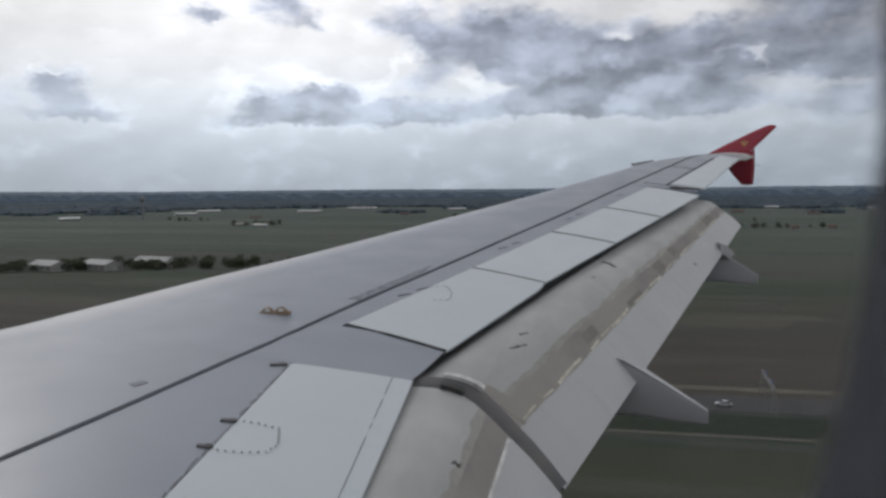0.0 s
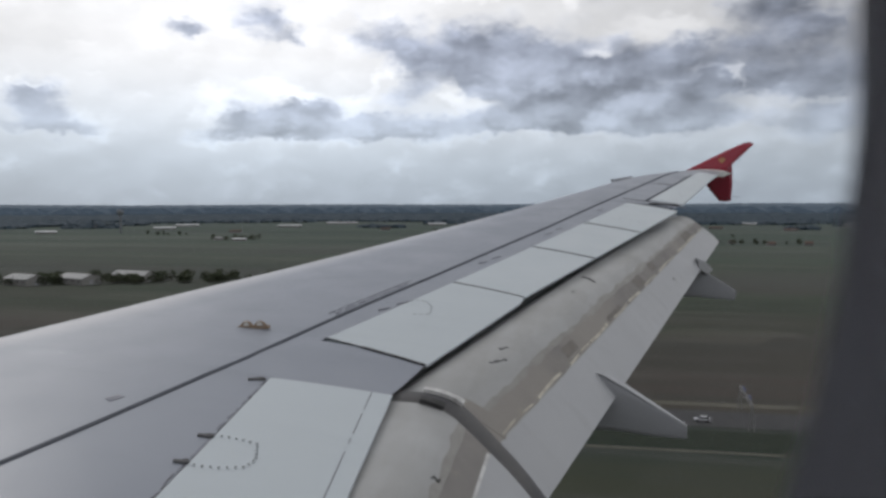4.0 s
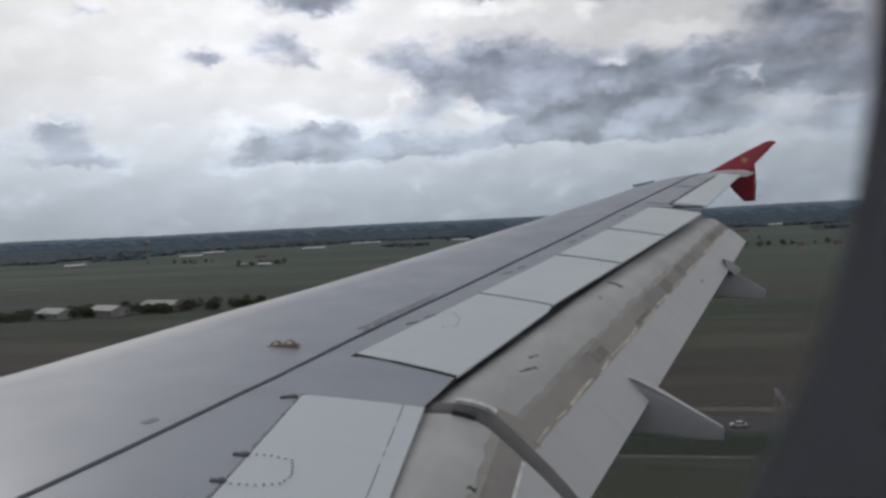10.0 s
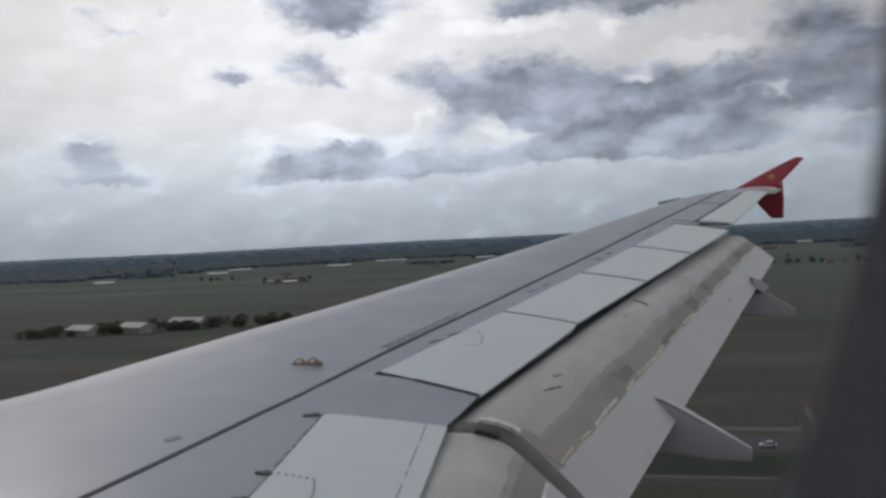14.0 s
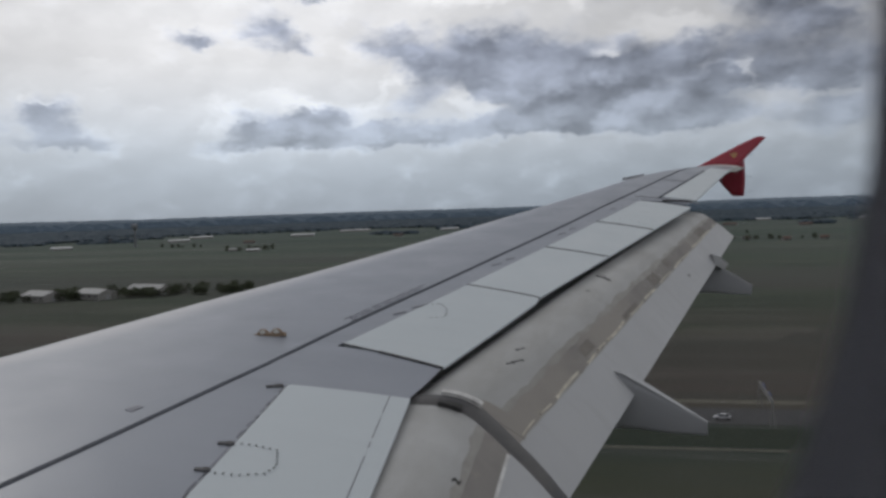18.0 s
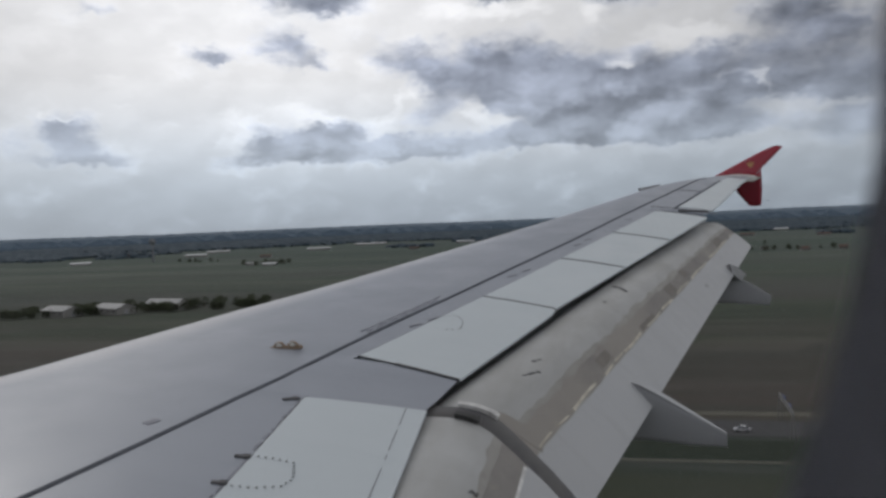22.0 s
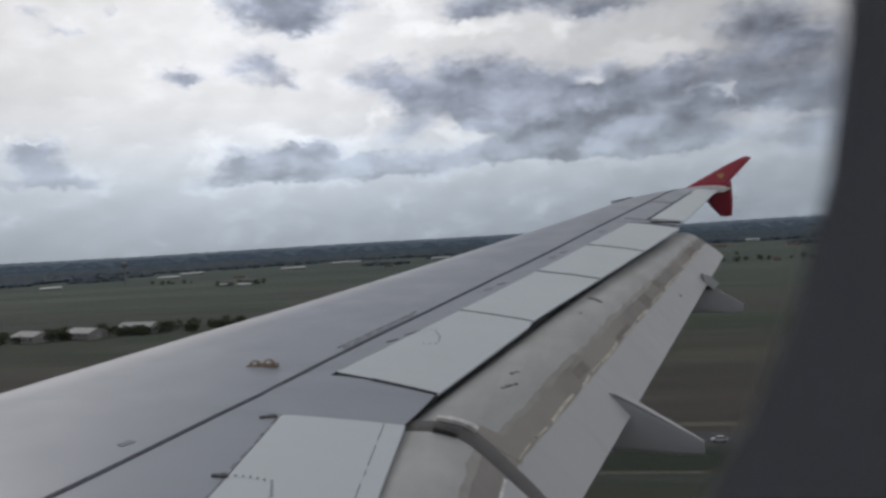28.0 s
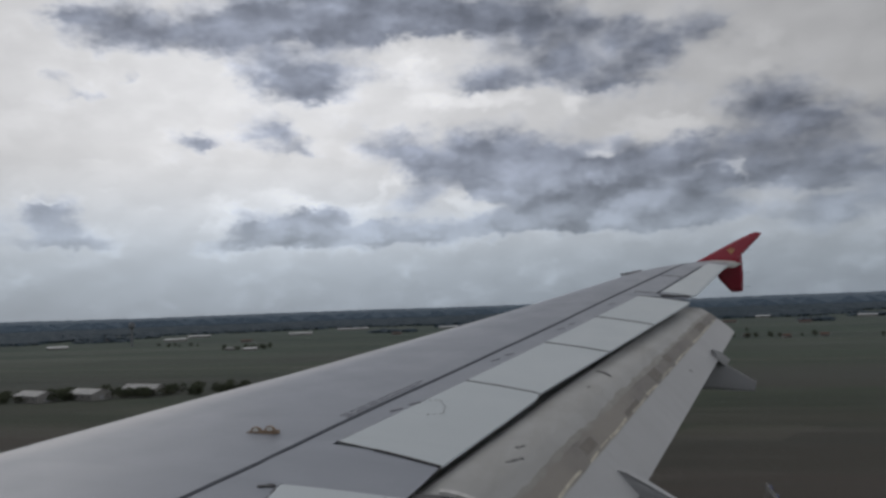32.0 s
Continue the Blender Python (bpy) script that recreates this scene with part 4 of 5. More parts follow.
def hull(r, x, t):
    return Vector((x, r * math.cos(t), AXIS_Z + r * math.sin(t)))


def turn_at(z):
    return math.asin((z - AXIS_Z) / 1.9)


# the hull in two skins, with a row of window openings on each side; unseen, cut oversize to brighten the lining
EDGES = [turn_at(WIN_Z + d) for d in (-0.30, -0.22, 0.22, 0.30)]
for name, r, material, label in (("fuselage_skin", OUT_R, SHELL, "white outer fuselage skin"), ("cabin_wall", IN_R, CABIN, "dim grey cabin lining")):
    xs = [WIN_X + 0.62 * k + s * (0.46 if k == 0 else 0.16) for k in range(-8, 9) for s in (-1, 1)]
    left = [math.pi - t for t in reversed(EDGES)]
    ts = EDGES + steps(EDGES[-1], left[0], 12)[1:-1] + left + steps(left[-1], EDGES[0] + 2 * math.pi, 16)[1:-1]
    verts = [hull(r, x, t) for x in xs for t in ts]
    n = len(ts)
    gaps = {1, ts.index(left[1])}
    faces = []
    for i in range(len(xs) - 1):
        for j in range(n):
            if i % 2 == 0 and (j in gaps or (i == 16 and j in (0, 1, 2))):
                continue
            k = (j + 1) % n
            faces.append((i * n + j, i * n + k, (i + 1) * n + k, (i + 1) * n + j))
    faces += [tuple(range(n)), tuple((len(xs) - 1) * n + j for j in range(n))]
    mesh_ob(name, verts, faces, material, airliner, label)


def oval(k, w, h):
    t = 2 * math.pi * k / 48
    c, s = math.cos(t), math.sin(t)
    return WIN_X + math.copysign(abs(c) ** 0.83, c) * w, WIN_Z + math.copysign(abs(s) ** 0.83, s) * h


def wall_y(r, z):
    return math.sqrt(r * r - (z - AXIS_Z) ** 2)


window = empty("cabin_window")
window.parent = airliner
window["label"] = "rounded cabin window with dim grey surround"
loops = []
for y_in, w, h in ((None, 0.30, 0.30), (1.728, WIN_W + 0.03, WIN_H + 0.03), (1.722, WIN_W + 0.006, WIN_H + 0.006), (1.720, WIN_W, WIN_H), (1.730, WIN_W + 0.004, WIN_H + 0.004), (None, WIN_W + 0.28, WIN_H + 0.09)):
    ring = []
    for k in range(48):
        if y_in is None and w == 0.30:
            t = 2 * math.pi * k / 48
            m = max(abs(math.cos(t)), abs(math.sin(t)))
            x, z = WIN_X + 0.46 * math.cos(t) / m, WIN_Z + 0.30 * math.sin(t) / m
            y = wall_y(IN_R, z)
        else:
            x, z = oval(k, w, h)
            y = y_in if y_in else wall_y(OUT_R, z)
        ring.append(Vector((x, y, z)))
    loops.append(ring)
v, f = grid(loops, close=True)
mesh_ob("window_frame", v, f, CABIN, window, "dim grey window reveal", True)
rings = []
for k in range(48):
    t = 2 * math.pi * k / 48
    m = max(abs(math.cos(t)), abs(math.sin(t)))
    xo, zo = WIN_X + 0.46 * math.cos(t) / m, WIN_Z + 0.30 * math.sin(t) / m
    xi, zi = oval(k, WIN_W + 0.28, WIN_H + 0.09)
    rings.append([Vector((xo, wall_y(OUT_R, zo), zo)), Vector((xi, wall_y(OUT_R, zi), zi))])
rings.append(rings[0])
mesh_ob("outer_surround", *grid(rings), SHELL, window)



def clear_pane():
    k = Nodes("clear_pane", 0.02)
    clear, gloss, both = k.n.new("ShaderNodeBsdfTransparent"), k.n.new("ShaderNodeBsdfGlossy"), k.n.new("ShaderNodeMixShader")
    gloss.inputs["Roughness"].default_value = 0.03
    both.inputs[0].default_value = 0.004
    k.l.new(clear.outputs[0], both.inputs[1]), k.l.new(gloss.outputs[0], both.inputs[2])
    k.l.new(both.outputs[0], k.n["Material Output"].inputs["Surface"])
    return k.m


ring = [Vector((x, 1.79 + s, z)) for s in (0.0, 0.006) for x, z in (oval(k, WIN_W + 0.10, WIN_H + 0.07) for k in range(48))]
pane = mesh_ob("pane", ring, [tuple(range(48)), tuple(range(48, 96))] + [(k, (k + 1) % 48, 48 + (k + 1) % 48, 48 + k) for k in range(48)], clear_pane(), window, "clear inner window pane")
pane.visible_shadow = False

# ---- the plain below ----
def field_ground():
    """Fields in long strips along the flight, of dull green crop, stubble and brown earth; haze is painted over the
    far ones.
    """
    k = Nodes("field_earth", 0.95, 0.0, 0.15)
    wob = k.noise(0.004, 3, 0.5)
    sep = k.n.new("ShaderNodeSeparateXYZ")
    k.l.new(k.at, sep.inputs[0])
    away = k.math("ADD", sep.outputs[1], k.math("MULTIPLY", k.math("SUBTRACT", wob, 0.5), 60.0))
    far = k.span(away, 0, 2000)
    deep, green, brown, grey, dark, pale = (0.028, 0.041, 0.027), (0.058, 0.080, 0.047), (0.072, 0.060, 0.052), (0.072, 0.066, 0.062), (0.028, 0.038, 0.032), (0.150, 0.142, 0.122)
    olive = (0.052, 0.055, 0.036)
    base = k.ramp(far, (0.0, olive), (0.10, olive), (0.106, dark), (0.122, dark), (0.128, brown), (0.20, brown), (0.208, (0.066, 0.060, 0.046)), (0.232, olive), (0.29, olive), (0.30, brown), (0.345, grey),
                  (0.352, (0.055, 0.045, 0.044)), (0.375, brown), (0.385, olive), (0.48, green), (0.49, brown), (0.52, olive), (0.56, pale), (0.575, green), (0.68, olive), (0.70, pale), (0.72, green), (0.85, dark),
                  (0.93, green), (1.0, (0.075, 0.092, 0.080)))
    plots = []
    for sx, sy, turn, move in ((0.0075, 0.021, 0.16, (0.3, 0.2, 0)), (0.0026, 0.0062, 0.1, (0.7, 0.1, 0))):
        cell = k.n.new("ShaderNodeTexVoronoi")
        cell.distance = "CHEBYCHEV"
        cell.inputs["Scale"].default_value, cell.inputs["Randomness"].default_value = 1.0, 0.75
        k.l.new(k.scaled(sx, sy, 0.0, turn, move), cell.inputs["Vector"])
        pick = k.n.new("ShaderNodeSeparateColor")
        k.l.new(cell.outputs["Color"], pick.inputs[0])
        plots.append(k.ramp(pick.outputs[0], (0.0, dark), (0.2, deep), (0.35, green), (0.5, grey), (0.65, brown), (0.8, green), (1.0, pale)))
    patch = k.mix(k.span(away, 450, 950), plots[0], plots[1])
    c = k.mix(k.span(away, 200, 600, 0.12, 0.42), base, patch)
    # distance haze, mixed into the crop colours as a pale blue-green
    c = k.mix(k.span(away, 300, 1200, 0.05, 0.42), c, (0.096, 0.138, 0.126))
    rows = k.noise(1.0, 5, 0.65, k.scaled(0.004, 0.09, 0.0))
    c = k.mix(k.span(rows, 0.45, 0.68, 0, 0.35), c, (0.036, 0.050, 0.042))
    rows = k.noise(1.0, 5, 0.65, k.scaled(0.006, 0.05, 0.0, 0.03, (4, 2, 0)))
    c = k.mix(k.span(rows, 0.5, 0.72, 0, 0.4), c, (0.151, 0.143, 0.132))
    c = k.mix(k.span(k.noise(0.03, 6, 0.65), 0.45, 0.7, 0, 0.18), c, (0.074, 0.072, 0.068))
    c = k.mix(k.span(k.noise(0.35, 4, 0.6), 0.4, 0.7, 0, 0.12), c, (0.027, 0.036, 0.026))
    k.bump(k.noise(0.6, 4), 0.4, 0.4)
    return k.done(c)


def leafage(name, a, b):
    k = Nodes(name, 0.85, 0.0, 0.2)
    info = k.n.new("ShaderNodeNewGeometry")
    c = k.mix(info.outputs["Random Per Island"], a, b)
    c = k.mix(k.span(k.noise(0.9, 4), 0.35, 0.7, 0, 0.6), c, tuple(v * 0.75 for v in a))
    return k.done(c)


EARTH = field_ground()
# leaf green pushed to blue-grey: the haze before the woods is in the colour
WOOD = leafage("far_wood_hazed_leafage", (0.056, 0.080, 0.104), (0.074, 0.100, 0.122))


def far_rise():
    """Woodland so far off that the air before it shines; that haze is put in as emission."""
    k = Nodes("far_rise_hazed_woodland", 0.9, 0.0, 0.1)
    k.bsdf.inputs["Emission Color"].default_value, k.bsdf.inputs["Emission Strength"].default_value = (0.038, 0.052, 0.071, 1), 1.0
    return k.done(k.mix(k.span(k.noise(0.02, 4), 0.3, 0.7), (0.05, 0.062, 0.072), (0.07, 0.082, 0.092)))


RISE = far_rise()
LEAF = leafage("tree_leafage", (0.045, 0.058, 0.034), (0.080, 0.090, 0.050))
BARK = plain("bark", (0.07, 0.055, 0.04), (0.11, 0.09, 0.07), 0.9, 2)
ASPHALT = plain("asphalt", (0.042, 0.043, 0.046), (0.054, 0.054, 0.056), 0.9, 0.4)
SWARD = plain("dark_sward", (0.024, 0.034, 0.024), (0.034, 0.042, 0.030), 0.95, 0.2, 0.0, 0.15)
DIRT = plain("pale_dirt_track", (0.120, 0.114, 0.088), (0.08, 0.076, 0.06), 0.95, 0.15)
ROOF_W = plain("white_sheet_roof", (0.74, 0.76, 0.78), (0.58, 0.60, 0.62), 0.5, 0.3)
ROOF_G = plain("grey_sheet_roof", (0.30, 0.31, 0.315), (0.22, 0.225, 0.23), 0.6, 0.3)
ROOF_R = plain("tiled_roof", (0.15, 0.085, 0.065), (0.10, 0.065, 0.055), 0.8, 0.8)
WALL = plain("plastered_wall", (0.26, 0.255, 0.245), (0.19, 0.185, 0.18), 0.9, 0.4)
GLASS = plain("dark_window_glass", (0.02, 0.022, 0.025), (0.03, 0.033, 0.038), 0.1, 1)
PYLON = plain("pale_galvanised_steel", (0.24, 0.24, 0.235), (0.17, 0.17, 0.17), 0.6, 2)
SIGN = plain("blue_sign_sheet", (0.05, 0.07, 0.16), (0.06, 0.08, 0.19), 0.5, 2)
CONCRETE = plain("weathered_concrete", (0.22, 0.23, 0.25), (0.16, 0.168, 0.18), 0.9, 0.5)
TYRE = plain("tyre_rubber", (0.02, 0.02, 0.02), (0.03, 0.03, 0.03), 0.8, 6)

# ground: one sheet, fine near the flight and coarse far off
radii = [0, 30, 60, 100, 150, 210, 280, 370, 480, 620, 800, 1050, 1400, 1900, 2600, 3500, 4500, 6000]
rings = []
for r in radii[1:]:
    rings.append([Vector((r * math.cos(2 * math.pi * k / 96), r * math.sin(2 * math.pi * k / 96), 0.0)) for k in range(96)])
v, f = grid(rings, close=True)
f.append(tuple(range(96)))
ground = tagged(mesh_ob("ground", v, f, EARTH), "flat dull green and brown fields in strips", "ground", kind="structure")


def lane(name, y0, y1, material, label, tilt=0.0, x0=-900, x1=900, z=0.05):
    rows = []
    for i, x in enumerate(steps(x0, x1, 60)):
        w = 0.4 * math.sin(x * 0.013) + 0.25 * math.sin(x * 0.041)
        rows.append([Vector((x, y0 + w + tilt * x, z - 0.2)), Vector((x, y0 + w + tilt * x, z)), Vector((x, y1 + w + tilt * x, z)), Vector((x, y1 + w + tilt * x, z - 0.2))])
    return tagged(mesh_ob(name, *grid(rows), material), label, "road", kind="structure")


lane("dirt_track", 262, 267, DIRT, "pale yellowish dirt track along the field edge", 0.0)
lane("road", 238, 256, ASPHALT, "dark asphalt road between the fields", 0.0)
lane("grass_strip", 216, 234, SWARD, "dark green grass strip beside the road", 0.0, z=0.03)
lane("verge", 213, 214.6, DIRT, "pale worn edge of the grass strip", 0.0)
lane("field_path", 850, 858, DIRT, "pale path across the fields", -0.06, -1900, 1200)
lane("field_path", 1180, 1192, DIRT, "pale far path across the fields", 0.03, -2400, 1200)


# ---- woods and trees ----
def blob_shape(seed):
    """A small uneven clump of foliage: a lumpy ball with a ragged skin."""
    bm = bmesh.new()
    bmesh.ops.create_icosphere(bm, subdivisions=1, radius=1.0)
    rs = random.Random(seed)
    for q in bm.verts:
        q.co *= rs.uniform(0.6, 1.25)
        if q.co.z < 0:
            q.co.z *= 0.6
    bm.verts.ensure_lookup_table()
    v = np.array([q.co[:] for q in bm.verts])
    f = np.array([[q.index for q in face.verts] for face in bm.faces])
    bm.free()
    return v, f


BLOBS = [blob_shape(s) for s in range(6)]


def clumps(name, spots, material, label):
    """Many foliage clumps joined: spots are (x, y, z, radius, height)."""
    vs, fs, o = [], [], 0
    rs = random.Random(7)
    for x, y, z, r, h in spots:
        v, f = BLOBS[rs.randrange(6)]
        a = rs.uniform(0, 6.28)
        c, s = math.cos(a), math.sin(a)
        w = np.column_stack((v[:, 0] * c - v[:, 1] * s, v[:, 0] * s + v[:, 1] * c, v[:, 2]))
        vs.append(w * (r, r, h) + (x, y, z))
        fs.append(f + o)
        o += len(v)
    v, f = np.concatenate(vs), np.concatenate(fs)
    me = bpy.data.meshes.new(name)
    me.from_pydata(v.tolist(), [], f.tolist())
    me.materials.append(material)
    return tagged(new(name, me), label, "woods", kind="stuff")


rs = random.Random(11)
spots = []
while len(spots) < 19000:
    azm = radians(rs.uniform(-62, 40))
    d = rs.uniform(2000, 4300)
    x, y = d * math.sin(azm), d * math.cos(azm)
    cover = noise.noise((x * 0.0016, y * 0.0042, 3.0)) + 0.45 * noise.noise((x * 0.006, y * 0.012, 9.0)) + (d - 2550) / 1300
    if cover < 0.12:
        continue
    r = rs.uniform(7, 15) * (1 + d / 3500)
    h = rs.uniform(5, 12)
    spots.append((x, y, h * 0.15, r, h))
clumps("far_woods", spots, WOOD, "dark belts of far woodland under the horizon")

# low wooded rise that closes the plain
spots = []
for k in range(2600):
    azm = radians(-66 + 112 * k / 2600)
    d = 4720 + rs.uniform(-60, 60)
    h = 60 + 5 * noise.noise((azm * 6, 0.5, 2.0)) + rs.uniform(-1.5, 1.5)
    spots.append((d * math.sin(azm), d * math.cos(azm), h * 0.35, rs.uniform(70, 130), h * 0.60))
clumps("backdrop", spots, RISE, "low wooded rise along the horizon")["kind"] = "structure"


def broadleaf(x, y, height, seed, label):
    """A tree: tapered trunk with limbs, and a crown of many small clumps with gaps."""
    rs = random.Random(seed)
    tree = tagged(empty("tree", pose(x, y, 0)), label, "tree", "trees on the plain")
    bm = bmesh.new()
    lean = rs.uniform(-0.4, 0.4)
    bmesh.ops.create_cone(bm, cap_ends=True, segments=7, radius1=height * 0.03, radius2=height * 0.012, depth=height * 0.6,
                          matrix=Matrix.Translation((0, 0, height * 0.3)))
    for k in range(4):
        a = rs.uniform(0, 6.28)
        bar(bm, (0, 0, height * rs.uniform(0.3, 0.5)), (math.cos(a) * height * 0.25, math.sin(a) * height * 0.25, height * rs.uniform(0.6, 0.75)), height * 0.014, height * 0.014)
    part("trunk", bm, BARK, tree)
    vs, fs, o = [], [], 0
    for k in range(60):
        a, r = rs.uniform(0, 6.28), math.sqrt(rs.uniform(0, 1))
        zc = rs.uniform(0.14, 0.95)
        wide = height * 0.50 * math.sin(math.pi * min(max((zc + 0.05) / 1.05, 0.05), 0.97)) ** 0.7
        p = (math.cos(a) * wide * r + lean, math.sin(a) * wide * r, height * zc)
        v, f = BLOBS[rs.randrange(6)]
        s = height * rs.uniform(0.06, 0.12)
        vs.append(v * (s, s, s * 0.8) + p)
        fs.append(f + o)
        o += len(v)
    me = bpy.data.meshes.new("crown")
    me.from_pydata(np.concatenate(vs).tolist(), [], np.concatenate(fs).tolist())
    me.materials.append(LEAF)
    crown = new("crown", me)
    crown.parent = tree
    return tree


protos = [broadleaf(-627 + 12 * k, 1313 + 6 * k, 7 + k, 30 + k, "dark broadleaf tree on the open plain") for k in range(4)]
rs = random.Random(5)
places = []
for k in range(13):
    places.append((-627 + rs.gauss(0, 29), 1313 + rs.gauss(0, 12)))
for cx, cy, wide, count in ((200, 1290, 100, 14), (390, 1240, 90, 14), (110, 1500, 120, 12), (460, 1400, 100, 12), (-850, 1490, 90, 8), (-330, 1660, 90, 7)):
    for k in range(count):
        places.append((cx + rs.gauss(0, wide * 0.32), cy + rs.gauss(0, 12)))
for k, (x, y) in enumerate(places):
    size = rs.uniform(0.55, 1.05)
    copy_thing(protos[k % 4], Matrix.LocRotScale((x, y, 0), Euler((0, 0, rs.uniform(0, 6.28))), (size, size, size)))


# ---- buildings ----
def shed(x, y, turn, length, width, eaves, ridge, roof_mat, label, group, windows=4):
    """A gabled shed: walls, two roof slopes, door and a row of windows."""
    h = tagged(empty("shed", pose(x, y, 0, 0, 0, turn)), label, "building", group)
    L, W = length / 2, width / 2
    ring = [(-W, 0), (W, 0), (W, eaves), (0, ridge), (-W, eaves)]
    v = [Vector((sx, py, pz)) for sx in (-L, L) for py, pz in ring]
    mesh_ob("wall", v, [(0, 1, 2, 3, 4), (9, 8, 7, 6, 5), (0, 5, 6, 1), (1, 6, 7, 2), (0, 4, 9, 5)], WALL, h)
    for s in (-1, 1):
        e = [Vector((sx * (L + 0.4), py, pz)) for sx in (-1, 1) for py, pz in ((0, ridge + 0.05), (s * (W + 0.5), eaves - 0.1), (s * (W + 0.5), eaves + 0.15), (0, ridge + 0.3))]
        mesh_ob("roof", e, [(0, 1, 2, 3), (7, 6, 5, 4), (0, 4, 5, 1), (1, 5, 6, 2), (2, 6, 7, 3), (3, 7, 4, 0)], roof_mat, h)
    for k in range(windows):
        cx = -L + length * (k + 0.5) / windows
        bm = bmesh.new()
        box(bm, (cx - 0.8, -W - 0.06, eaves * 0.45), (cx + 0.8, -W + 0.1, eaves * 0.75))
        part("window", bm, GLASS, h)
    bm = bmesh.new()
    box(bm, (L - 0.1, -1.6, 0), (L + 0.07, 1.6, eaves * 0.8))
    part("door", bm, ROOF_G, h)
    return h


shed(-602, 1280, 4, 22, 9, 3.0, 4.6, ROOF_W, "farm shed with pale sheet roof among trees", "farm sheds", 3)
shed(-648, 1300, 8, 15, 8, 3.0, 4.6, ROOF_G, "small farm shed with grey roof", "farm sheds", 2)
for x, y, turn in ((220, 1250, 20), (273, 1265, -15), (360, 1215, 5), (173, 1300, 60)):
    shed(x, y, turn, 11, 7, 3.0, 5.6, ROOF_R, "small village house with tiled roof among trees", "village houses", 3)
rs = random.Random(9)
for azm, d, ln, white in ((-37, 1900, 40, 1), (-34.5, 2300, 30, 0), (-30, 2100, 50, 1), (-28.6, 2350, 60, 1), (-25.5, 1800, 24, 0), (-22, 2200, 60, 1), (-18.5, 2500, 90, 1), (-15.5, 1900, 22, 0),
                          (-12, 2300, 50, 1), (-8, 2600, 70, 1), (6.5, 2000, 30, 0), (8.5, 2400, 36, 1), (11, 1900, 26, 0), (14.5, 2300, 44, 1)):
    a = radians(azm)
    shed(d * math.sin(a), d * math.cos(a), -azm + rs.uniform(-12, 12), ln, max(ln * 0.25, 8), 4, 6, ROOF_W if white else (ROOF_R if ln < 40 else ROOF_G),
         "long far hall with white roof" if white else "far low house among the woods", "far buildings", 6)

# water tower on the plain
tower = tagged(empty("water_tower", Matrix.LocRotScale((-1010, 1575, 0), None, (1.5, 1.5, 1.8))), "grey concrete water tower with flared tank", "water tower")
prof = [(1.6, 0), (1.3, 8), (1.2, 18), (1.5, 20), (4.6, 23), (4.8, 24.5), (4.2, 26.5), (0.8, 27.5)]
loft("shaft", [[Vector((r * math.cos(2 * math.pi * k / 20), r * math.sin(2 * math.pi * k / 20), z)) for k in range(20)] for r, z in prof[:4]], CONCRETE, tower)
loft("tank", [[Vector((r * math.cos(2 * math.pi * k / 20), r * math.sin(2 * math.pi * k / 20), z)) for k in range(20)] for r, z in prof[3:]], CONCRETE, tower)


# ---- cars on the road ----
def car(x, y, turn, colour, label):
    body_mat = plain("car_paint", colour, tuple(c * 0.85 for c in colour), 0.3, 2)
    c = tagged(empty("car", pose(x, y, 0.05, 0, 0, turn)), label, "car", "cars on the road")
    ring = [(-2.2, 0.3), (2.2, 0.3), (2.25, 0.75), (1.3, 0.92), (-2.15, 0.95), (-2.3, 0.7)]
    v = [Vector((px, s, pz)) for s in (-0.88, 0.88) for px, pz in ring]
    mesh_ob("body", v, [tuple(range(6)), tuple(range(6, 12))] + [(i, (i + 1) % 6, 6 + (i + 1) % 6, 6 + i) for i in range(6)], body_mat, c)
    ring = [(-1.9, 0.93), (1.2, 0.91), (0.5, 1.42), (-1.3, 1.45)]
    v = [Vector((px, s * (1 if pz < 1 else 0.85), pz)) for s in (-0.82, 0.82) for px, pz in ring]
    mesh_ob("cabin_glass", v, [(0, 1, 2, 3), (4, 5, 6, 7)] + [(i, (i + 1) % 4, 4 + (i + 1) % 4, 4 + i) for i in range(4)], GLASS, c)
    bm = bmesh.new()
    box(bm, (-1.25, -0.68, 1.44), (0.45, 0.68, 1.49))
    part("roof", bm, body_mat, c)
    for px in (-1.35, 1.4):
        for s in (-0.82, 0.82):
            bm = bmesh.new()
            bmesh.ops.create_cone(bm, cap_ends=True, segments=14, radius1=0.32, radius2=0.32, depth=0.22, matrix=Matrix.Translation((px, s, 0.32)) @ pose(0, 0, 0, 90))
            part("wheel", bm, TYRE, c)


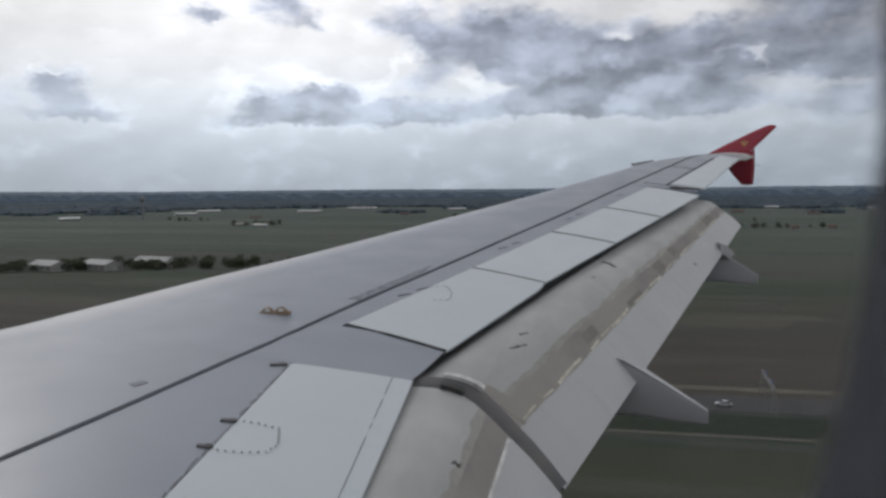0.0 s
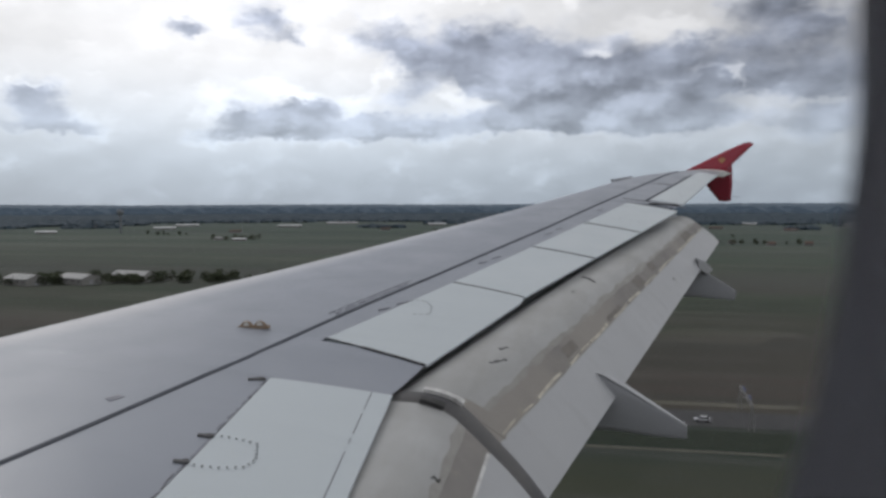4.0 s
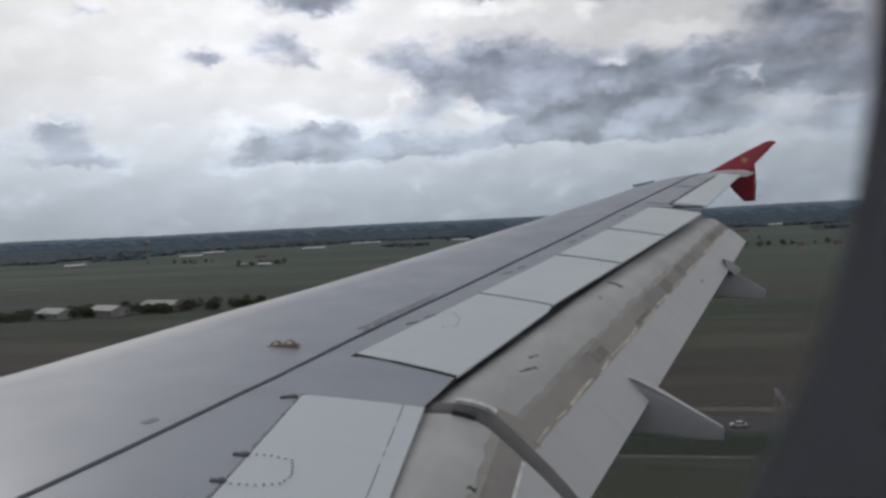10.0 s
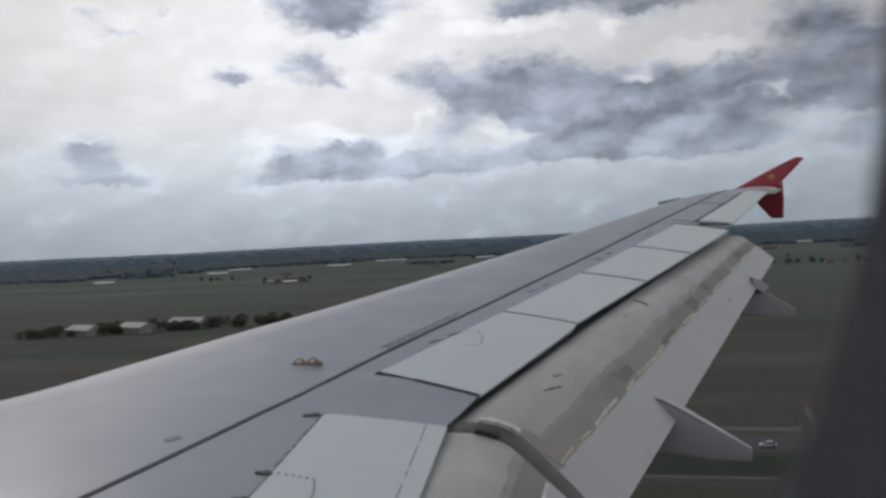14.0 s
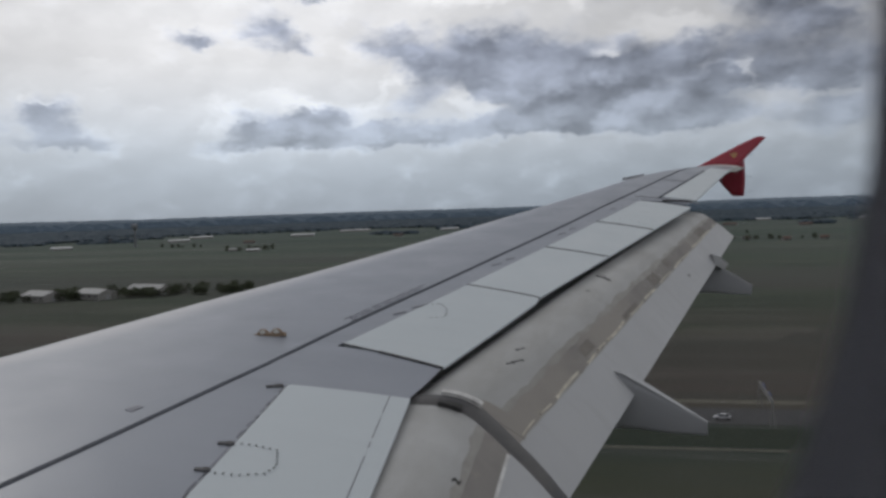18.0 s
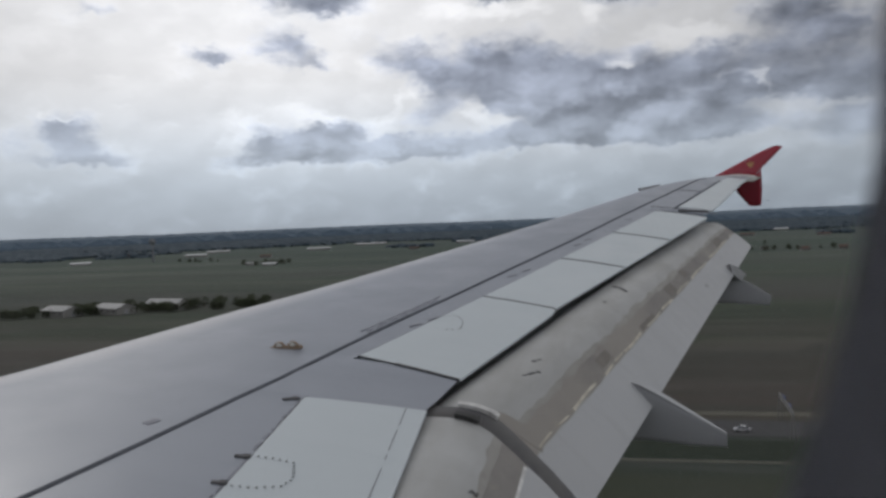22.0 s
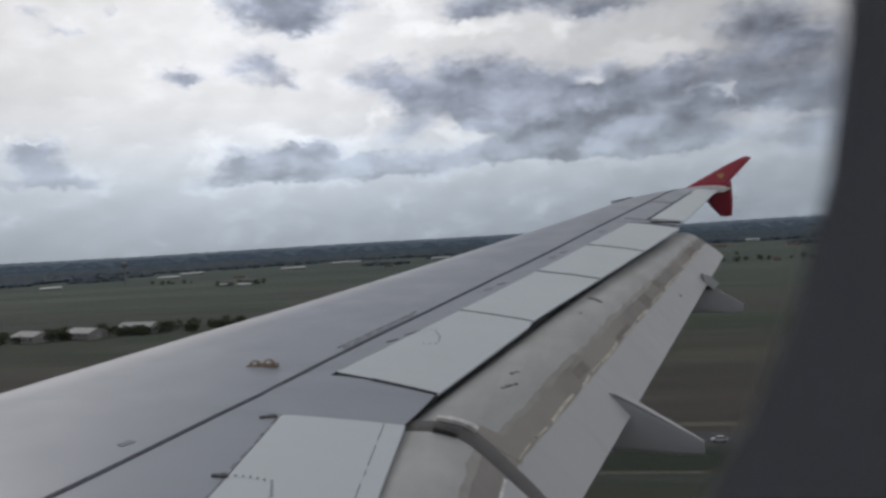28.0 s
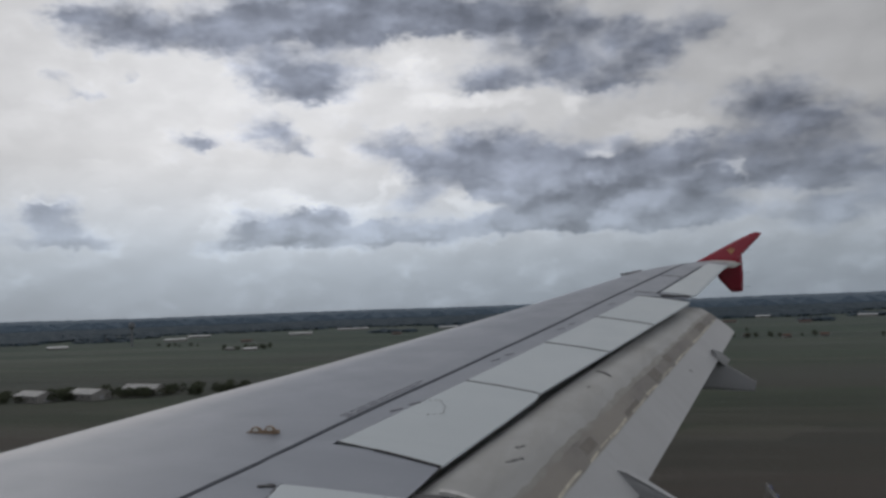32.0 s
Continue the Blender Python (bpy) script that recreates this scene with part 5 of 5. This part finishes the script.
car(31, 244.0, 180, (0.5, 0.5, 0.52), "white car on the asphalt road")
car(78, 251.5, 0, (0.35, 0.36, 0.38), "grey car on the asphalt road")
car(-11, 243.6, 180, (0.05, 0.055, 0.07), "dark blue car on the asphalt road")
car(112, 243.2, 180, (0.62, 0.63, 0.65), "white car on the asphalt road")
car(16, 252.6, 0, (0.25, 0.03, 0.03), "dark red car on the asphalt road")


# ---- sign gantry over the road ----
gantry = tagged(empty("sign_gantry", pose(43, 247, 0, 0, 0, 0)), "pale sign gantry standing over the asphalt road", "sign gantry")
for py in (-11.5, 11.5):
    for dx in (-0.6, 0.6):
        bm = bmesh.new()
        bar(bm, (dx, py, 0), (dx * 0.3, py, 7.0), 0.2, 0.2, (0, 1, 0))
        part("post", bm, PYLON, gantry)
for dz in (6.6, 7.6):
    bm = bmesh.new()
    bar(bm, (0, -12, dz), (0, 12, dz), 0.3, 0.3)
    part("beam", bm, PYLON, gantry)
for k in range(8):
    bm = bmesh.new()
    bar(bm, (0, -12 + 3 * k, 6.6), (0, -10.5 + 3 * k, 7.6), 0.14, 0.14)
    bar(bm, (0, -10.5 + 3 * k, 7.6), (0, -9 + 3 * k, 6.6), 0.14, 0.14)
    part("lattice", bm, PYLON, gantry)
for py, w in ((-5.5, 2.2), (5.0, 2.6)):
    bm = bmesh.new()
    box(bm, (0.2, py - w, 5.9), (0.35, py + w, 8.4))
    part("sign", bm, SIGN, gantry, "blue sign board")

# ---- farmyard with pale roofs among trees ----
for x, y, turn, length, width in ((-436, 560, -20, 30, 17), (-398, 572, -20, 30, 17), (-372, 604, -12, 34, 12)):
    shed(x, y, turn, length, width, 5, 8, ROOF_G, "broad farm hall with pale grey roof among trees", "farm halls", 4)
rs = random.Random(15)
for k in range(110):
    u = rs.uniform(0, 1) ** 1.3
    x, y = -480 + 200 * u + rs.gauss(0, 5), 556 + 74 * u + (rs.choice((-18, -15, -12, 16)) if k % 3 else rs.gauss(14, 10)) + rs.gauss(0, 3)
    size = rs.uniform(0.6, 1.0)
    copy_thing(protos[k % 4], Matrix.LocRotScale((x, y, 0), Euler((0, 0, rs.uniform(0, 6.28))), (size * 1.3, size * 1.3, size * 0.9)))
